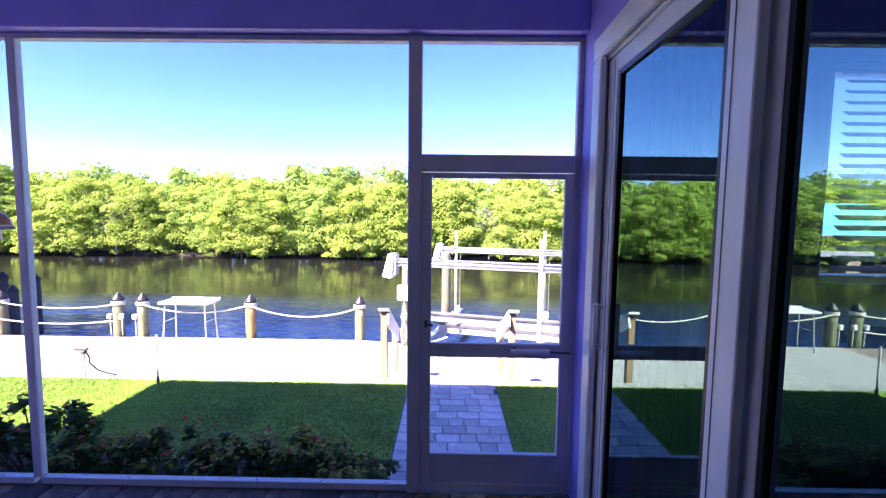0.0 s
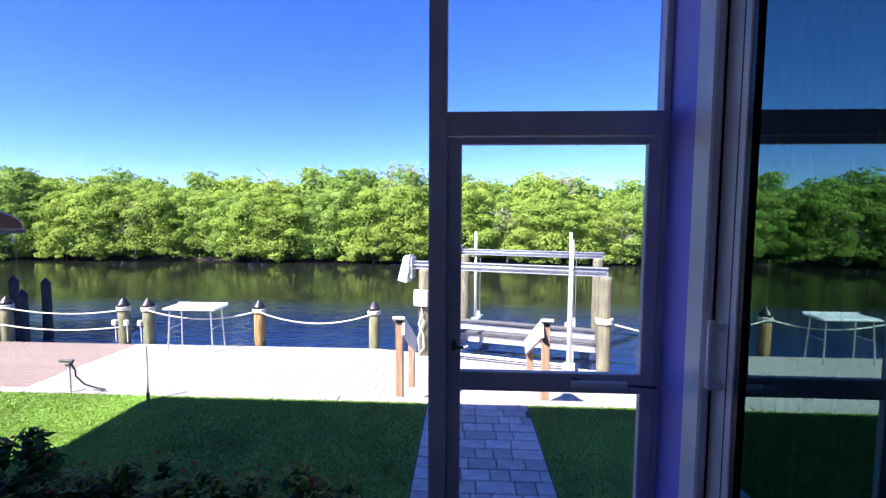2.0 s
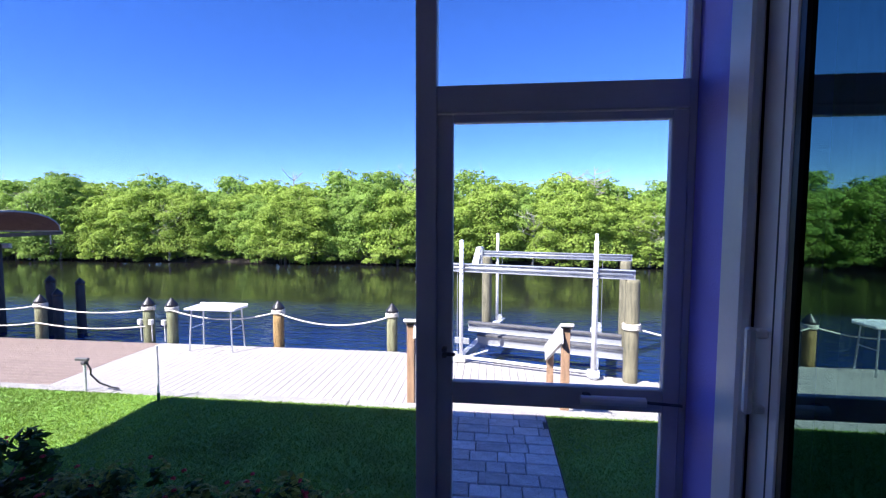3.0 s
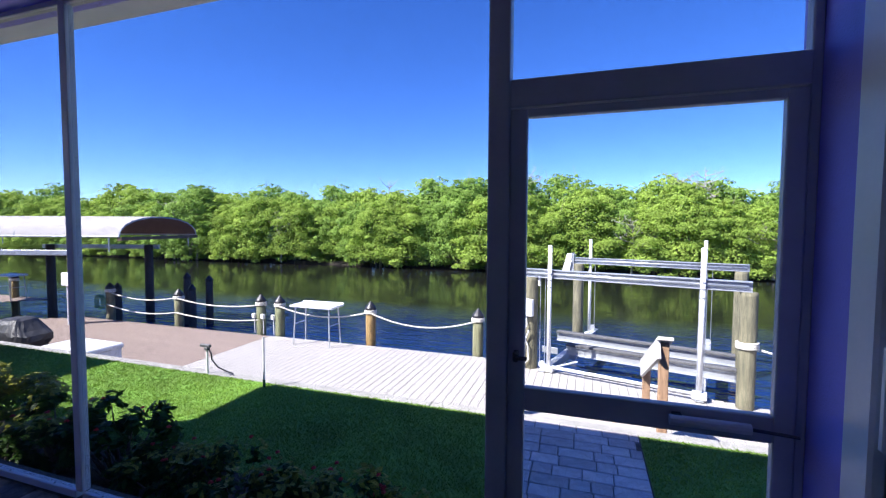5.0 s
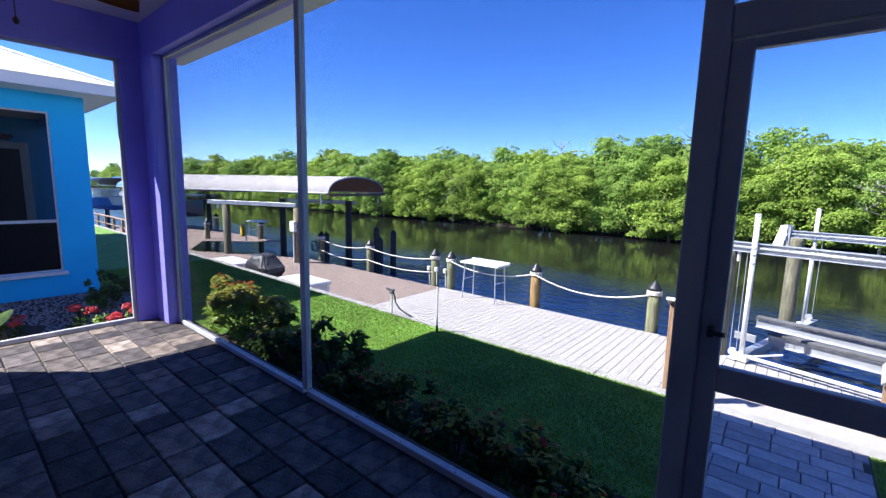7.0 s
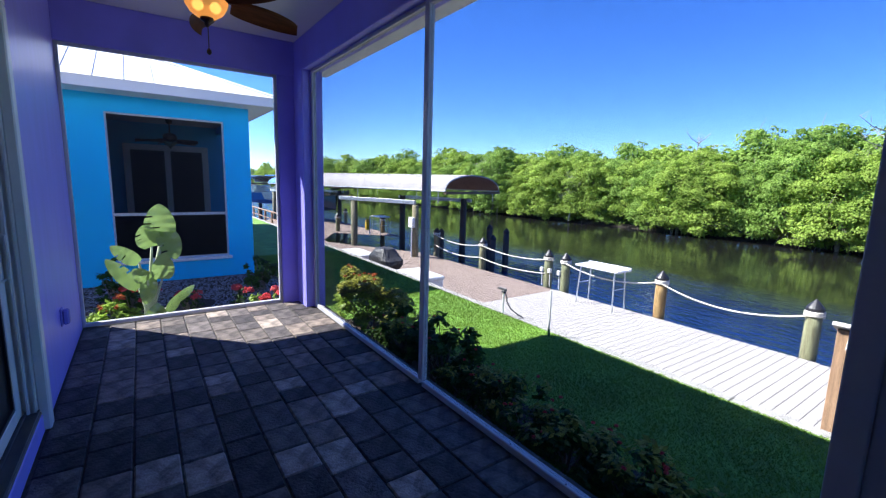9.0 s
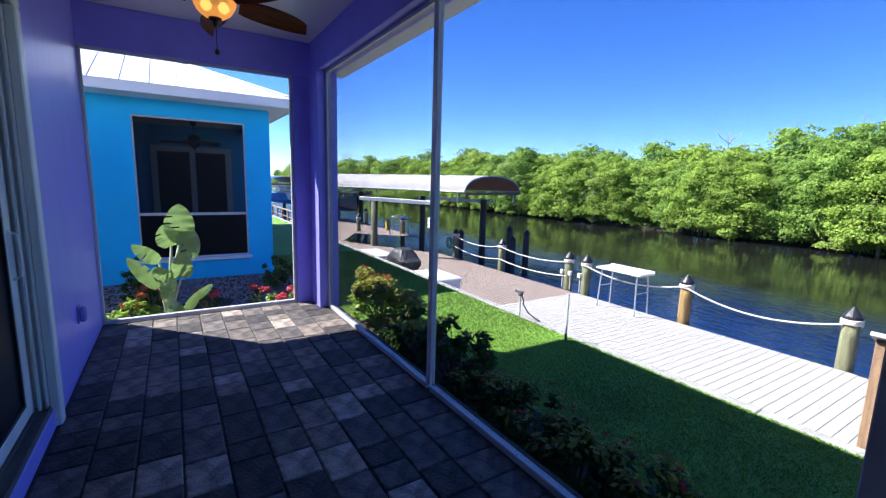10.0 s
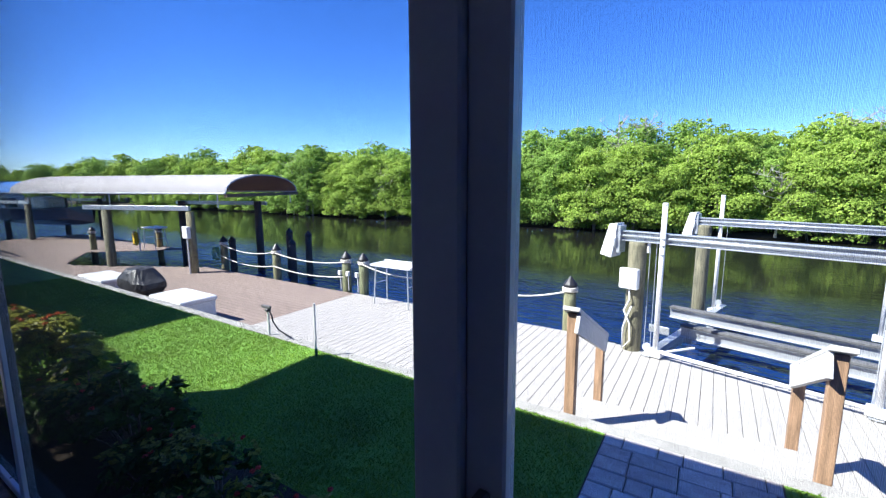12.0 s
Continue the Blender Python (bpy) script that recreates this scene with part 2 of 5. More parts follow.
# one leaf in two tones: darkened for shaded shrubs, brightened for sunlit ones
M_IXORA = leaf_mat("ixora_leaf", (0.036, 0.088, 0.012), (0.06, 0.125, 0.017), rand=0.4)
M_IXLIT = leaf_mat("ixora_leaf_sunlit", (0.20, 0.32, 0.035), (0.28, 0.39, 0.05), rand=0.4)
# new growth, its colour raised to look sunlit
M_YOUNG = leaf_mat("young_ixora_leaf", (0.24, 0.31, 0.04), (0.32, 0.28, 0.05), rand=0.35)
M_REDFLOWER = leaf_mat("red_petal", (0.60, 0.04, 0.05), (0.70, 0.12, 0.12), rand=0.25)
M_ORANGE = leaf_mat("orange_petal", (0.5, 0.11, 0.03), (0.5, 0.16, 0.05), rand=0.25)
M_BANANA = leaf_mat("traveller_palm_leaf", (0.19, 0.32, 0.075), (0.30, 0.43, 0.14), rand=0.2, trans=0.25, rough=0.26)
M_BANANA.node_tree.nodes["Principled BSDF"].inputs["Specular IOR Level"].default_value = 0.7
M_STEM = mat("pale_green_stem", (0.42, 0.48, 0.30), 0.6, vary=0.2)
M_FANBLADE = mat("carved_wood_blade", (0.10, 0.030, 0.010), 0.6, vary=0.3, stretch=(1, 6, 1), spec=0.15)
M_BRONZE = mat("aged_bronze", (0.05, 0.026, 0.018), 0.4, metal=0.6, vary=0.25)
M_HOSE = mat("green_hose", (0.02, 0.11, 0.05), 0.5, vary=0.15)
M_YELLOW = mat("yellow_plastic", (0.75, 0.45, 0.01), 0.5, vary=0.08)
M_BOAT = mat("dark_boat_gelcoat", (0.03, 0.05, 0.10), 0.2, vary=0.1)
M_BOATWHITE = mat("white_gelcoat", (0.75, 0.75, 0.75), 0.25, vary=0.04)
M_BLUE = mat("blue_cover", (0.02, 0.16, 0.5), 0.7, vary=0.1)
M_OUTLET = mat("lavender_outlet_plastic", (0.26, 0.22, 0.66), 0.5, vary=0.05)
M_AMBER = bpy.data.materials.new("amber_lit_glass")
M_AMBER.use_nodes = True
_b = M_AMBER.node_tree.nodes["Principled BSDF"]
_b.inputs["Base Color"].default_value = (0.8, 0.45, 0.15, 1)
_b.inputs["Emission Color"].default_value = (1.0, 0.46, 0.10, 1)
_b.inputs["Emission Strength"].default_value = 0.2
_n, _l = M_AMBER.node_tree.nodes, M_AMBER.node_tree.links
_t, _x = _n.new("ShaderNodeBsdfTransparent"), _n.new("ShaderNodeMixShader")
_t.inputs[0].default_value = (1.0, 0.72, 0.35, 1)
_x.inputs[0].default_value = 0.62
_l.new(_t.outputs[0], _x.inputs[1])
_l.new(_b.outputs[0], _x.inputs[2])
_l.new(_x.outputs[0], _n["Material Output"].inputs[0])
M_BULB = bpy.data.materials.new("warm_bulb")
M_BULB.use_nodes = True
_b = M_BULB.node_tree.nodes["Principled BSDF"]
_b.inputs["Base Color"].default_value = (0.9, 0.8, 0.6, 1)
_b.inputs["Emission Color"].default_value = (1.0, 0.66, 0.28, 1)
_b.inputs["Emission Strength"].default_value = 0.8


# ---- mesh builder ----
class Shape:
    def __init__(self):
        self.v, self.f = [], []

    def add(self, verts, faces):
        o = len(self.v)
        self.v += [tuple(p) for p in verts]
        self.f += [tuple(i + o for i in q) for q in faces]
        return self

    def box(self, x0, x1, y0, y1, z0, z1, c=0.0, m=None):
        """A block with edges cut off by c."""
        if c <= 0:
            vs = [(x, y, z) for x in (x0, x1) for y in (y0, y1) for z in (z0, z1)]
            fs = [(0, 1, 3, 2), (4, 6, 7, 5), (0, 4, 5, 1), (2, 3, 7, 6), (0, 2, 6, 4), (1, 5, 7, 3)]
        else:
            c = min(c, (x1 - x0) * 0.45, (y1 - y0) * 0.45, (z1 - z0) * 0.45)
            lo, hi = (x0, y0, z0), (x1, y1, z1)
            vs, at = [], {}
            for sx in (0, 1):
                for sy in (0, 1):
                    for sz in (0, 1):
                        s = (sx, sy, sz)
                        for a in range(3):
                            p = [(hi[k] if s[k] else lo[k]) if k == a else ((hi[k] - c) if s[k] else (lo[k] + c)) for k in range(3)]
                            at[s, a] = len(vs)
                            vs.append(p)
            fs = []
            for a in range(3):
                b, d = (a + 1) % 3, (a + 2) % 3
                for s in (0, 1):
                    q = []
                    for sb, sd in ((0, 0), (1, 0), (1, 1), (0, 1)):
                        k = [0, 0, 0]
                        k[a], k[b], k[d] = s, sb, sd
                        q.append(at[tuple(k), a])
                    fs.append(q if s else q[::-1])
                for sb in (0, 1):
                    for sd in (0, 1):
                        k0, k1 = [0, 0, 0], [0, 0, 0]
                        k0[b] = k1[b] = sb
                        k0[d] = k1[d] = sd
                        k1[a] = 1
                        q = [at[tuple(k0), b], at[tuple(k1), b], at[tuple(k1), d], at[tuple(k0), d]]
                        fs.append(q if sb == sd else q[::-1])
            for sx in (0, 1):
                for sy in (0, 1):
                    for sz in (0, 1):
                        q = [at[(sx, sy, sz), a] for a in range(3)]
                        fs.append(q if (sx + sy + sz) % 2 else q[::-1])
        if m is not None:
            vs = [m @ Vector(p) for p in vs]
        return self.add(vs, fs)

    def tube(self, path, r, n=8, ends=True):
        """A round bar along points; r a number or one for each point."""
        path = [Vector(p) for p in path]
        rs = r if isinstance(r, (list, tuple)) else [r] * len(path)
        vs, fs = [], []
        for i, p in enumerate(path):
            d = (path[min(i + 1, len(path) - 1)] - path[max(i - 1, 0)]).normalized()
            a = d.cross(Vector((0, 0, 1)) if abs(d.z) < 0.9 else Vector((1, 0, 0))).normalized()
            b = d.cross(a)
            vs += [p + (a * math.cos(2 * math.pi * k / n) + b * math.sin(2 * math.pi * k / n)) * rs[i] for k in range(n)]
        for i in range(len(path) - 1):
            fs += [(i * n + k, i * n + (k + 1) % n, (i + 1) * n + (k + 1) % n, (i + 1) * n + k) for k in range(n)]
        if ends:
            fs += [tuple(range(n))[::-1], tuple((len(path) - 1) * n + k for k in range(n))]
        return self.add(vs, fs)

    def lathe(self, prof, n=16, at=(0, 0, 0)):
        """Turned about z from (radius, height) pairs."""
        vs = [(at[0] + r * math.cos(2 * math.pi * k / n), at[1] + r * math.sin(2 * math.pi * k / n), at[2] + z) for r, z in prof for k in range(n)]
        fs = [(i * n + k, i * n + (k + 1) % n, (i + 1) * n + (k + 1) % n, (i + 1) * n + k) for i in range(len(prof) - 1) for k in range(n)]
        fs += [tuple(range(n))[::-1], tuple((len(prof) - 1) * n + k for k in range(n))]
        return self.add(vs, fs)

    def mesh(self, name, material, smooth=False):
        me = bpy.data.meshes.new(name)
        me.from_pydata(self.v, [], self.f)
        me.materials.append(material)
        if smooth:
            me.polygons.foreach_set("use_smooth", [True] * len(me.polygons))
        me.update()
        return me


def part(name, shape, material, parent=None, label="", smooth=False):
    ob = new(name, shape if isinstance(shape, bpy.types.Mesh) else shape.mesh(name, material, smooth))
    if parent is not None:
        ob.parent = parent
    if label:
        ob["label"] = label
    return ob


def setting(name, shape, material, label="", smooth=False):
    return tagged(part(name, shape, material, None, "", smooth), label, "", "", "structure")


def thing(name, label, category, group="", at=(0, 0, 0), rz=0):
    ob = new(name)
    ob.empty_display_size = 0.1
    ob.matrix_basis = pose(at[0], at[1], at[2], 0, 0, rz)
    return tagged(ob, label, category, group)


def structure_empty(name, label=""):
    return tagged(new(name), label, "", "", "structure")


# ---- plan ----
LAWN, DECK, WATER = -0.50, -1.24, -1.95
FRONT, HOUSE, END, RIGHT = 3.08, 0.75, -4.95, 1.39
CEIL, HEAD = 3.22, 2.85
EDGE = 5.97                      # lawn edge
BANK = 36.0                      # far shore

# ground: one sheet from the land through the canal bed to the far shore
g = Shape()
prof = [(-700, LAWN - 0.02), (EDGE + 0.1, LAWN - 0.02), (EDGE + 0.16, -3.2), (BANK - 1.6, -3.2), (BANK + 0.9, WATER + 0.25), (BANK + 700, WATER + 2.0)]
xs = [-900, -60, -20, 20, 60, 900]
g.add([(x, y, z) for y, z in prof for x in xs], [(j * 6 + i, j * 6 + i + 1, (j + 1) * 6 + i + 1, (j + 1) * 6 + i) for j in range(5) for i in range(5)])
setting("ground", g, M_MUD, "dark muddy ground sheet under lawn and canal")
lawn = Shape()
lawn.box(-120, 40, 3.28, EDGE + 0.10, LAWN - 0.015, LAWN)
lawn.box(-8.9, -5.3, -30, 3.28, LAWN - 0.015, LAWN - 0.005)
setting("lawn", lawn, M_GRASSBASE, "mown green turf between the house and the seawall")
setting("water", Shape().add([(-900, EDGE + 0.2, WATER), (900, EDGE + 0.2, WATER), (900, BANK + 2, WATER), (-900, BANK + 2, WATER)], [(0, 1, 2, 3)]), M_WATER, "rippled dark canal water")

# ---- lanai shell ----
setting("floor", Shape().box(END - 0.15, RIGHT + 0.2, HOUSE - 0.9, FRONT + 0.12, LAWN - 0.1, -0.012), M_SAND, "sanded bed under the paver floor")
setting("ceiling", Shape().box(END - 0.15, RIGHT + 0.1, HOUSE - 0.05, FRONT + 0.1, CEIL, CEIL + 0.12), M_CEIL, "smooth pale painted lanai ceiling")
setting("beam_front", Shape().box(END + 0.0, RIGHT, FRONT - 0.11, FRONT + 0.12, HEAD, CEIL, 0.006), M_PURPLE, "lavender stucco beam over the front screens")
setting("beam_end", Shape().box(END - 0.2, END, HOUSE, FRONT + 0.12, HEAD - 0.03, CEIL, 0.006), M_PURPLE, "lavender stucco beam over the end screen")
col = Shape().box(END - 0.2, END, 2.77, FRONT + 0.12, LAWN, HEAD - 0.03, 0.006)
col.box(END, -4.60, FRONT - 0.12, FRONT + 0.12, LAWN, HEAD, 0.006)
setting("column_corner", col, M_PURPLE, "lavender stucco corner column")
wall = Shape().box(-5.15, -2.84, HOUSE - 0.2, HOUSE, LAWN, CEIL)
wall.box(-2.84, RIGHT, HOUSE - 0.2, HOUSE, 2.50, CEIL)
setting("wall_house", wall, M_WALLPAINT, "lavender stucco house wall")
rw = Shape().box(RIGHT, RIGHT + 0.2, 2.83, 3.2, LAWN, CEIL)
rw.box(RIGHT, RIGHT + 0.2, -0.6, 2.83, 2.64, CEIL)
rw.box(RIGHT, RIGHT + 0.010, 2.79, 2.83, LAWN, 2.64)
rw.box(RIGHT, RIGHT + 0.2, -0.8, -0.6, LAWN, CEIL)
setting("wall_right", rw, M_PURPLE, "lavender stucco wing wall")
# the wing's canal front with its window, and the rooms behind the glass
wf = Shape().box(RIGHT + 0.2, 2.80, 3.0, 3.2, LAWN, CEIL)
wf.box(2.80, 4.5, 3.0, 3.2, LAWN, 1.4).box(2.80, 4.5, 3.0, 3.2, 2.7, CEIL).box(4.5, 7.0, 3.0, 3.2, LAWN, CEIL)
setting("wall_wing_front", wf, M_PURPLE, "lavender stucco wing wall with a window")
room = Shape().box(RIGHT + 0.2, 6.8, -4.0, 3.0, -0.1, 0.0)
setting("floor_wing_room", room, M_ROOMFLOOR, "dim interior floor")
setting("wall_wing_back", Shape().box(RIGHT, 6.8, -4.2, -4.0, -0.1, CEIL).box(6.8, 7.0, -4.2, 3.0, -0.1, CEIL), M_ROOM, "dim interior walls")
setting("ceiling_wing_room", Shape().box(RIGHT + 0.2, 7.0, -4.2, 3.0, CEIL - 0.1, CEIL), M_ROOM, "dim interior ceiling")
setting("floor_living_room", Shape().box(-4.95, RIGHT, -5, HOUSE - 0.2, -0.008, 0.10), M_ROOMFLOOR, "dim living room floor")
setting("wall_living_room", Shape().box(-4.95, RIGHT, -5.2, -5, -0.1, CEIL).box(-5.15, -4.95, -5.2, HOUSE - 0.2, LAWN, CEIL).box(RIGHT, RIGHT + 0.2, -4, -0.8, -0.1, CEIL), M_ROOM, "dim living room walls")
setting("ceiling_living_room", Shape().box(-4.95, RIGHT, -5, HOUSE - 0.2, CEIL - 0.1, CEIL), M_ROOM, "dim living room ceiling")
# hipped roof over it all
EV, EX, EY = 3.05, -5.72, 3.66
rf = Shape()
rf.add([(EX, EY, EV), (9, EY, EV), (9, -12, EV), (EX, -12, EV), (EX, EY, EV + 0.2), (9, EY, EV + 0.2), (9, -12, EV + 0.2), (EX, -12, EV + 0.2), (EX + 5.5, -1.9, EV + 2.6), (9, -1.9, EV + 2.6), (EX + 5.5, -6.4, EV + 2.6), (9, -6.4, EV + 2.6)],
       [(0, 1, 5, 4), (1, 2, 6, 5), (2, 3, 7, 6), (3, 0, 4, 7), (4, 5, 9, 8), (7, 4, 8, 10), (6, 7, 10, 11), (8, 9, 11, 10), (5, 6, 11, 9)])
rf.add([(EX, FRONT + 0.12, EV), (EX, EY, EV), (9, EY, EV), (9, FRONT + 0.12, EV)], [(0, 1, 2, 3)])
rf.add([(EX, -12, EV), (EX, FRONT + 0.12, EV), (END - 0.2, FRONT + 0.12, EV), (END - 0.2, -12, EV)], [(0, 1, 2, 3)])
setting("roof", rf, M_FASCIA, "white hipped house roof with wide eaves")


def slab_pieces(parent, name, x0, x1, y0, y1, top, course, lengths, material, gap=0.007, thick=0.05, seed=3):
    """Pavers in courses along x, each an object on a shared mesh of its length."""
    rnd = random.Random(seed)
    shared = {}
    n = max(1, round((y1 - y0) / course))
    w = (y1 - y0) / n
    for j in range(n):
        x = x0 - rnd.random() * 0.2
        while x < x1 - 0.02:
            ln = rnd.choice(lengths)
            a, b = max(x, x0), min(x + ln, x1)
            x += ln
            if b - a < 0.05:
                continue
            key = round(b - a, 3)
            if key not in shared:
                h, k = (b - a - gap) / 2, (w - gap) / 2
                shared[key] = Shape().box(-h, h, -k, k, -thick, 0, 0.008).mesh(name, material)
            ob = part(name, shared[key], None, parent)
            ob.matrix_basis = pose((a + b) / 2, y0 + (j + 0.5) * w, top + rnd.uniform(-0.002, 0.002), rnd.uniform(-0.4, 0.4), rnd.uniform(-0.4, 0.4), rnd.uniform(-0.3, 0.3))


# ---- screen frames ----
def woven(u0, u1, z0, z1, at, axis, pitch=0.0009, thick=0.000085, thin=0.0000375):
    """Insect screen of real round threads, upright and level; axis 'x' lies in the plane y = at."""
    nu, nz = int((u1 - u0) / pitch), int((z1 - z0) / pitch)
    ring = ((1.0, 0.0), (-0.5, 0.87), (-0.5, -0.87))
    rng = np.random.default_rng(nu)
    u = np.linspace(u0 + pitch / 2, u1 - pitch / 2, nu) + rng.uniform(-0.25, 0.25, nu) * pitch
    z = np.linspace(z0 + pitch / 2, z1 - pitch / 2, nz) + rng.uniform(-0.25, 0.25, nz) * pitch
    up = np.stack([np.stack([u + p * thick, np.full(nu, at + q * thick), np.full(nu, e)], 1) for e in (z0, z1) for p, q in ring], 1)
    level = np.stack([np.stack([np.full(nz, e), np.full(nz, at + q * thin + 2 * thick), z + p * thin], 1) for e in (u0, u1) for p, q in ring], 1)
    v = np.concatenate([up, level]).reshape(-1, 3)
    if axis == "y":
        v = v[:, [1, 0, 2]]
    f = (np.arange(nu + nz)[:, None, None] * 6 + np.array([(0, 1, 4, 3), (1, 2, 5, 4), (2, 0, 3, 5)])).reshape(-1, 4)
    me = bpy.data.meshes.new("screen_panel")
    me.from_pydata(v.tolist(), [], f.tolist())
    me.materials.append(M_THREAD)
    me.update()
    return me


sf = structure_empty("screen_frame_front", "white aluminium screen framing along the lanai front")


def bar(parent, name, x0, x1, y0, y1, z0, z1, material=None, c=0.004, label=""):
    return part(name, Shape().box(x0, x1, y0, y1, z0, z1, c), material or M_FRAME, parent, label)


Y0, Y1 = FRONT - 0.02, FRONT + 0.03
bar(sf, "post", -2.10, -2.045, Y0, Y1, 0.045, HEAD)
bar(sf, "post", 0.343, 0.425, Y0 - 0.02, Y1, 0.0, HEAD)
bar(sf, "post", 1.36, RIGHT, Y0, Y1, 0.0, HEAD)
bar(sf, "post", -4.60, -4.56, Y0, Y1, 0.0, HEAD)
for a, b in ((-4.56, -2.10), (-2.045, 0.343)):
    bar(sf, "bottom_rail", a, b, Y0, Y1, 0.0, 0.045)
    bar(sf, "top_rail", a, b, Y0, Y1, HEAD - 0.03, HEAD)
    part("screen_panel", woven(a, b, 0.045, HEAD - 0.03, FRONT, "x"), None, sf, "fine dark insect mesh")
    k = a + 0.15
    while k < b:
        part("screw", Shape().lathe([(0.006, 0), (0.004, 0.004)], 6, (k, FRONT - 0.005, 0.045)), M_TRACK, sf)
        k += 0.42
bar(sf, "transom_rail", 0.425, 1.36, Y0 - 0.01, Y1, 2.05, 2.154)
bar(sf, "top_rail", 0.425, 1.36, Y0, Y1, HEAD - 0.03, HEAD)
part("screen_panel", woven(0.425, 1.36, 2.154, HEAD - 0.03, FRONT, "x"), None, sf, "fine dark insect mesh")

se = structure_empty("screen_frame_end", "white aluminium screen framing across the lanai end")
XE = END - 0.03
bar(se, "post", XE - 0.05, XE, HOUSE, HOUSE + 0.03, 0.0, HEAD - 0.03)
bar(se, "post", XE - 0.05, XE, 2.735, 2.77, 0.0, HEAD - 0.03)
bar(se, "bottom_rail", XE - 0.05, XE, HOUSE + 0.03, 2.735, 0.0, 0.04)
bar(se, "top_rail", XE - 0.05, XE, HOUSE + 0.03, 2.735, HEAD - 0.06, HEAD - 0.03)
part("screen_panel", woven(HOUSE + 0.03, 2.735, 0.04, HEAD - 0.06, XE - 0.025, "y"), None, se, "fine dark insect mesh")

# screen door
sd = thing("screen_door", "white aluminium screen door, closed, with kick panel", "door", at=(0.43, FRONT, 0.0))
dy0, dy1 = -0.025, 0.012
bar(sd, "hinge_stile", 0.87, 0.929, dy0, dy1, 0.012, 2.045)
bar(sd, "latch_stile", -0.004, 0.06, dy0, dy1, 0.012, 2.045)
bar(sd, "top_rail", 0.06, 0.87, dy0, dy1, 2.012, 2.045)
bar(sd, "middle_rail", 0.06, 0.87, dy0, dy1, 0.895, 0.985)
bar(sd, "bottom_rail", 0.06, 0.87, dy0, dy1, 0.012, 0.06)
part("kick_panel", Shape().box(0.06, 0.87, -0.012, 0.0, 0.06, 0.245, 0.002), M_FRAME, sd)
bar(sd, "kick_rail", 0.06, 0.87, dy0, dy1, 0.245, 0.262)
part("screen_panel", woven(0.06, 0.87, 0.262, 0.895, -0.005, "x"), None, sd, "fine dark insect mesh")
part("screen_panel", woven(0.06, 0.87, 0.985, 2.012, -0.005, "x"), None, sd, "fine dark insect mesh")
cl = part("door_closer", Shape().tube([(0.56, -0.05, 0.945), (0.80, -0.05, 0.945)], 0.018, 12), M_WHITE, sd, "white pneumatic closer tube")
part("closer_rod", Shape().tube([(0.80, -0.05, 0.945), (0.93, -0.055, 0.94)], 0.006, 8), M_TRACK, cl)
part("closer_bracket", Shape().box(0.57, 0.60, -0.05, -0.02, 0.925, 0.965, 0.003), M_TRACK, cl)
part("latch", Shape().box(0.02, 0.04, -0.06, -0.025, 1.09, 1.13, 0.004).box(0.022, 0.075, -0.066, -0.056, 1.10, 1.115, 0.003), M_TRACK, sd, "small dark latch")

# ---- sliding doors ----
def sash(parent, name, axis, a, b, at, z0, z1, w=0.085, t=0.035, fill=None, rail=None):
    """One sliding panel between a and b along its wall; axis 'y' runs along y at x = at."""
    s = new(name)
    s.parent = parent
    k = rail or w

    def blk(a0, a1, q0, q1, c=0.004):
        return Shape().box(at, at + t, a0, a1, q0, q1, c) if axis == "y" else Shape().box(a0, a1, at - t, at, q0, q1, c)
    part("stile", blk(a, a + w, z0, z1), M_WHITE, s)
    part("stile", blk(b - w, b, z0, z1), M_WHITE, s)
    part("rail", blk(a + w, b - w, z1 - k, z1), M_WHITE, s)
    part("rail", blk(a + w, b - w, z0, z0 + k), M_WHITE, s)
    e = 0.022
    for u0, u1, q0, q1 in ((a + w, a + w + e, z0 + k, z1 - k), (b - w - e, b - w, z0 + k, z1 - k), (a + w + e, b - w - e, z0 + k, z0 + k + e), (a + w + e, b - w - e, z1 - k - e, z1 - k)):
        g_ = Shape().box(at + 0.005, at + t - 0.005, u0, u1, q0, q1) if axis == "y" else Shape().box(u0, u1, at - t + 0.005, at - 0.005, q0, q1)
        part("gasket", g_, M_CAP, s, "black rubber glazing gasket")
    q = [(a + w + e, z0 + k + e), (a + w + e, z1 - k - e), (b - w - e, z1 - k - e), (b - w - e, z0 + k + e)]
    gl = Shape().add([(at + t / 2, u, z) if axis == "y" else (u, at - t / 2, z) for u, z in q], [(0, 1, 2, 3)])
    part("pane", gl, fill or M_GLASS, s, "tinted reflective glass" if fill is None else "black shaded glass")
    return s


sr = tagged(new("sliding_door_1"), "white framed sliding glass door in the wing wall, shut", "", "", "structure")
JT, JB = 2.605, 0.0
part("casing", Shape().box(RIGHT - 0.03, RIGHT + 0.006, 2.685, 2.805, JB, JT, 0.008), M_WHITE, sr)
part("casing", Shape().box(RIGHT - 0.03, RIGHT + 0.006, -0.6, 2.805, JT, JT + 0.12, 0.008), M_WHITE, sr)
part("jamb", Shape().box(RIGHT + 0.03, RIGHT + 0.15, 2.742, 2.83, JB, JT, 0.003), M_WHITE, sr)
part("jamb_rib", Shape().box(RIGHT + 0.012, RIGHT + 0.03, 2.742, 2.756, JB, JT, 0.003), M_WHITE, sr)
# black boxes stand in for the shade in the gaps beside the jamb
part("weather_strip", Shape().box(RIGHT + 0.036, RIGHT + 0.15, 2.708, 2.742, JB, JT), M_CAP, sr, "black strip painting the shade of a jamb gap")
